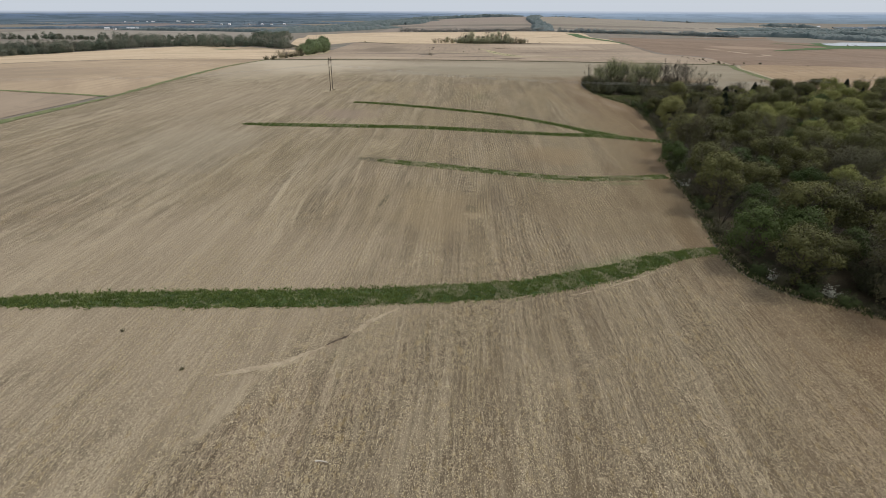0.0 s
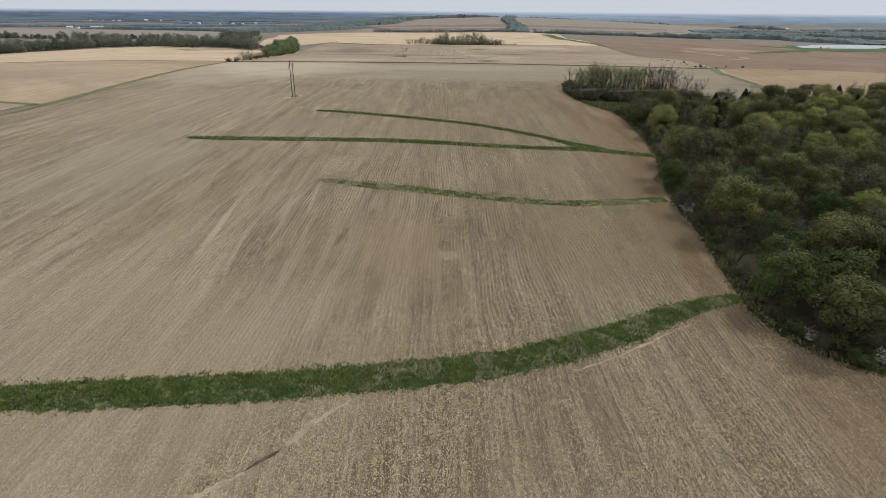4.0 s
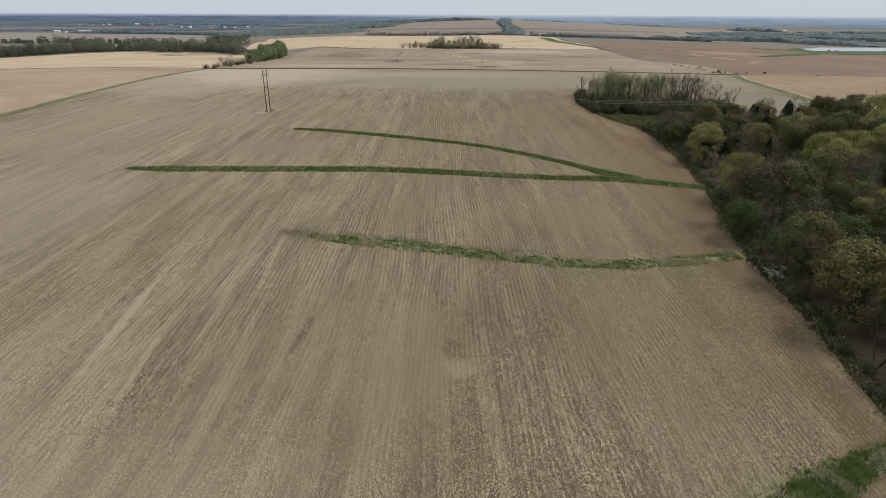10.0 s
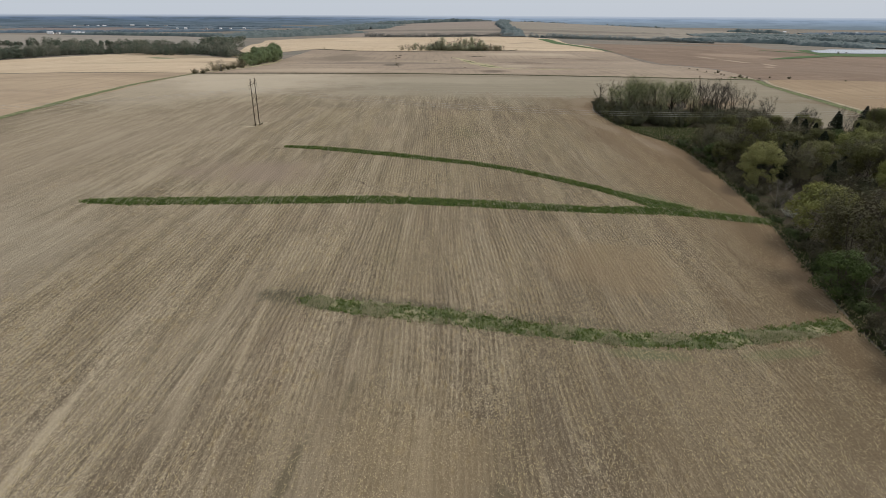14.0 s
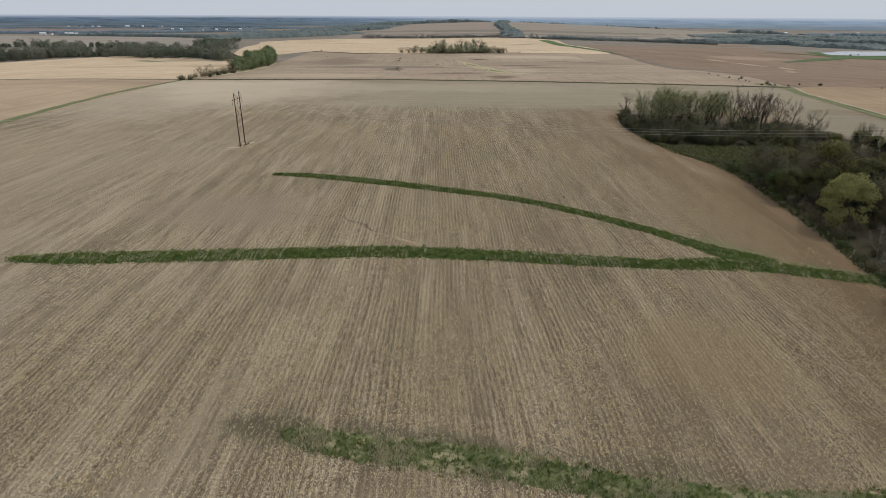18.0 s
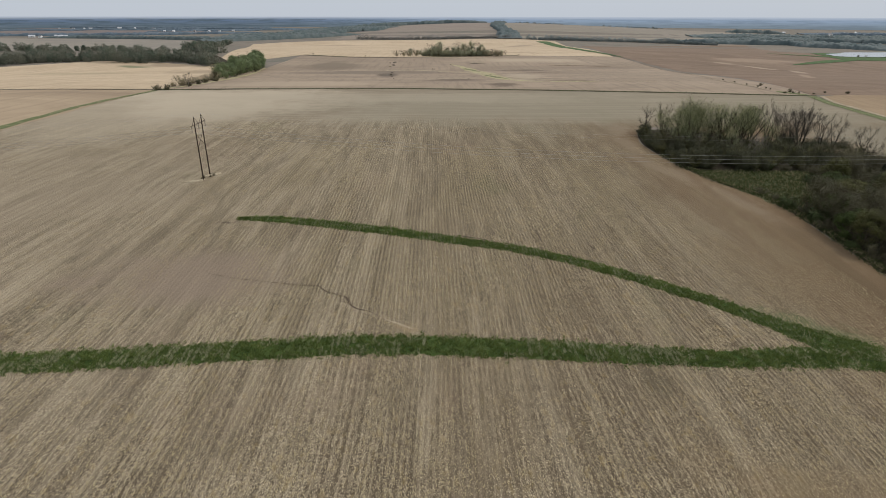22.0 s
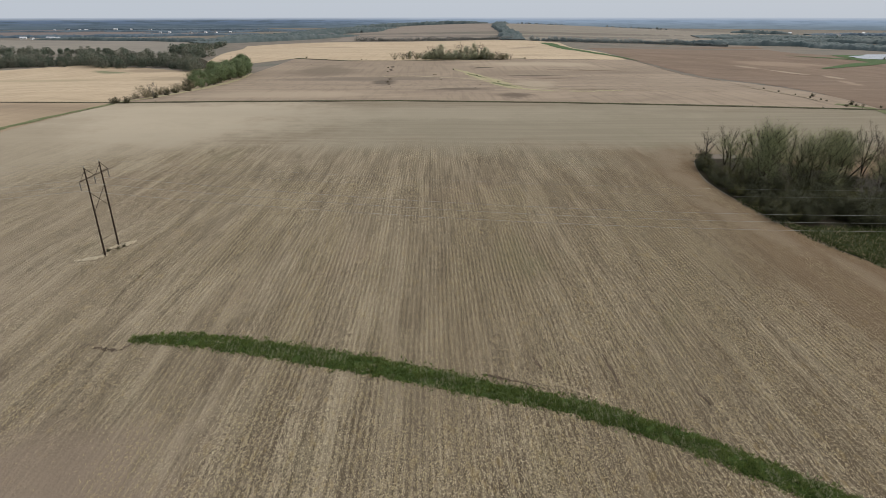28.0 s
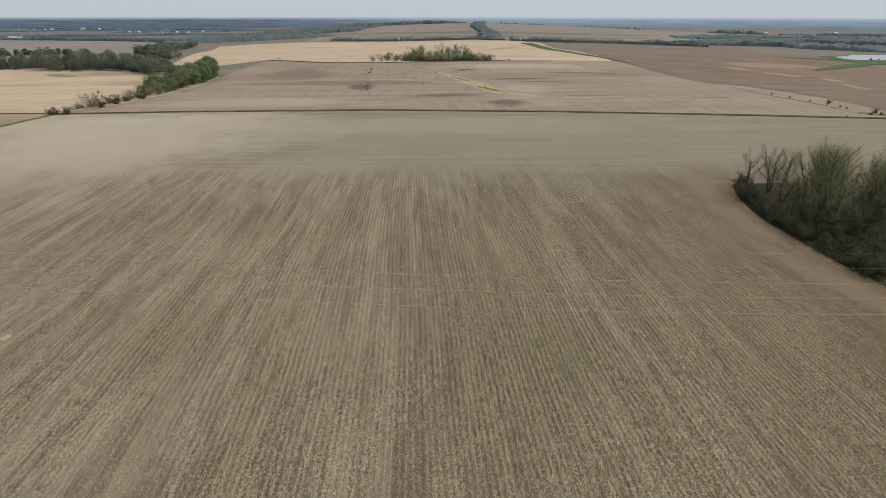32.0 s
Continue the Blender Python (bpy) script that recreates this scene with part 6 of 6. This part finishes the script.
blades("grass", np.c_[cg, gz(cg[:, 0], cg[:, 1]) + 0.1], 0.55, 0.06, M_RANK, "rough green grass in the clearing", 4, 52)
blades("dead_grass", np.c_[cg[::5], gz(cg[::5, 0], cg[::5, 1]) + 0.1], 0.6, 0.05, M_STRAW, "pale dead grass in the clearing", 4, 53)

# corn residue lying on the stubble rows
n = 420000
sx, sy = r6.uniform(-75, 72, n), 340 * r6.random(n) ** 0.85 - 10
sx = np.round(sx / 0.76) * 0.76 + r6.normal(0, 0.14, n)
dens = np.array([noise.noise((a * 0.16, b * 0.012, 4.0)) + 0.6 * noise.noise((a * 0.03, b * 0.03, 8.0)) for a, b in zip(sx, sy)])
keep = (dens > r6.normal(0.02, 0.22, n)) & (sx < np.interp(sy, edge[:, 1], edge[:, 0]) - 1.5)
sx, sy = sx[keep], sy[keep]
m = len(sx)
a = r6.normal(1.57, 0.8, m)
ln, wd = r6.uniform(0.14, 0.40, m)[:, None], r6.uniform(0.03, 0.08, m)[:, None]
d = np.c_[np.cos(a), np.sin(a), r6.uniform(-0.05, 0.5, m)]
s = np.c_[-np.sin(a), np.cos(a), r6.normal(0, 0.3, m)]
c = np.c_[sx, sy, gz(sx, sy) + 0.09]
v = np.stack([c - s * wd, c + s * wd, c + d * ln], 1).reshape(-1, 3)
tagged(put_mesh("corn_residue", v, np.arange(3 * m).reshape(-1, 3), M_STRAW, None, "pale corn stalk litter scattered along the rows"), "", "stubble", "", "stuff")

# a pale bleached branch lying on the soil
V, F = [], []
tube(bent(np.random.default_rng(3), (-16.6, 13.4, gz1(-16, 14) + 0.12), (1, 0.25, 0.02), 1.5, 6, 0, 0.12), np.linspace(0.09, 0.04, 6), 6, V, F)
tagged(put_mesh("fallen_branch", V, F, M_BLEACHED, None, "bleached pale branch lying on the bare soil"), "", "branch")
for x, y in ((-39, 28), (-52, 36), (-46, 50), (-30, 52)):
    plant("brush", x, y, 0.16, label="small dark weed clump on the soil")

# sorts that were never set out
for sorts in kinds.values():
    for ob in sorts:
        if ob.name not in first_use:
            for o in (*ob.children_recursive, ob):
                bpy.data.objects.remove(o)
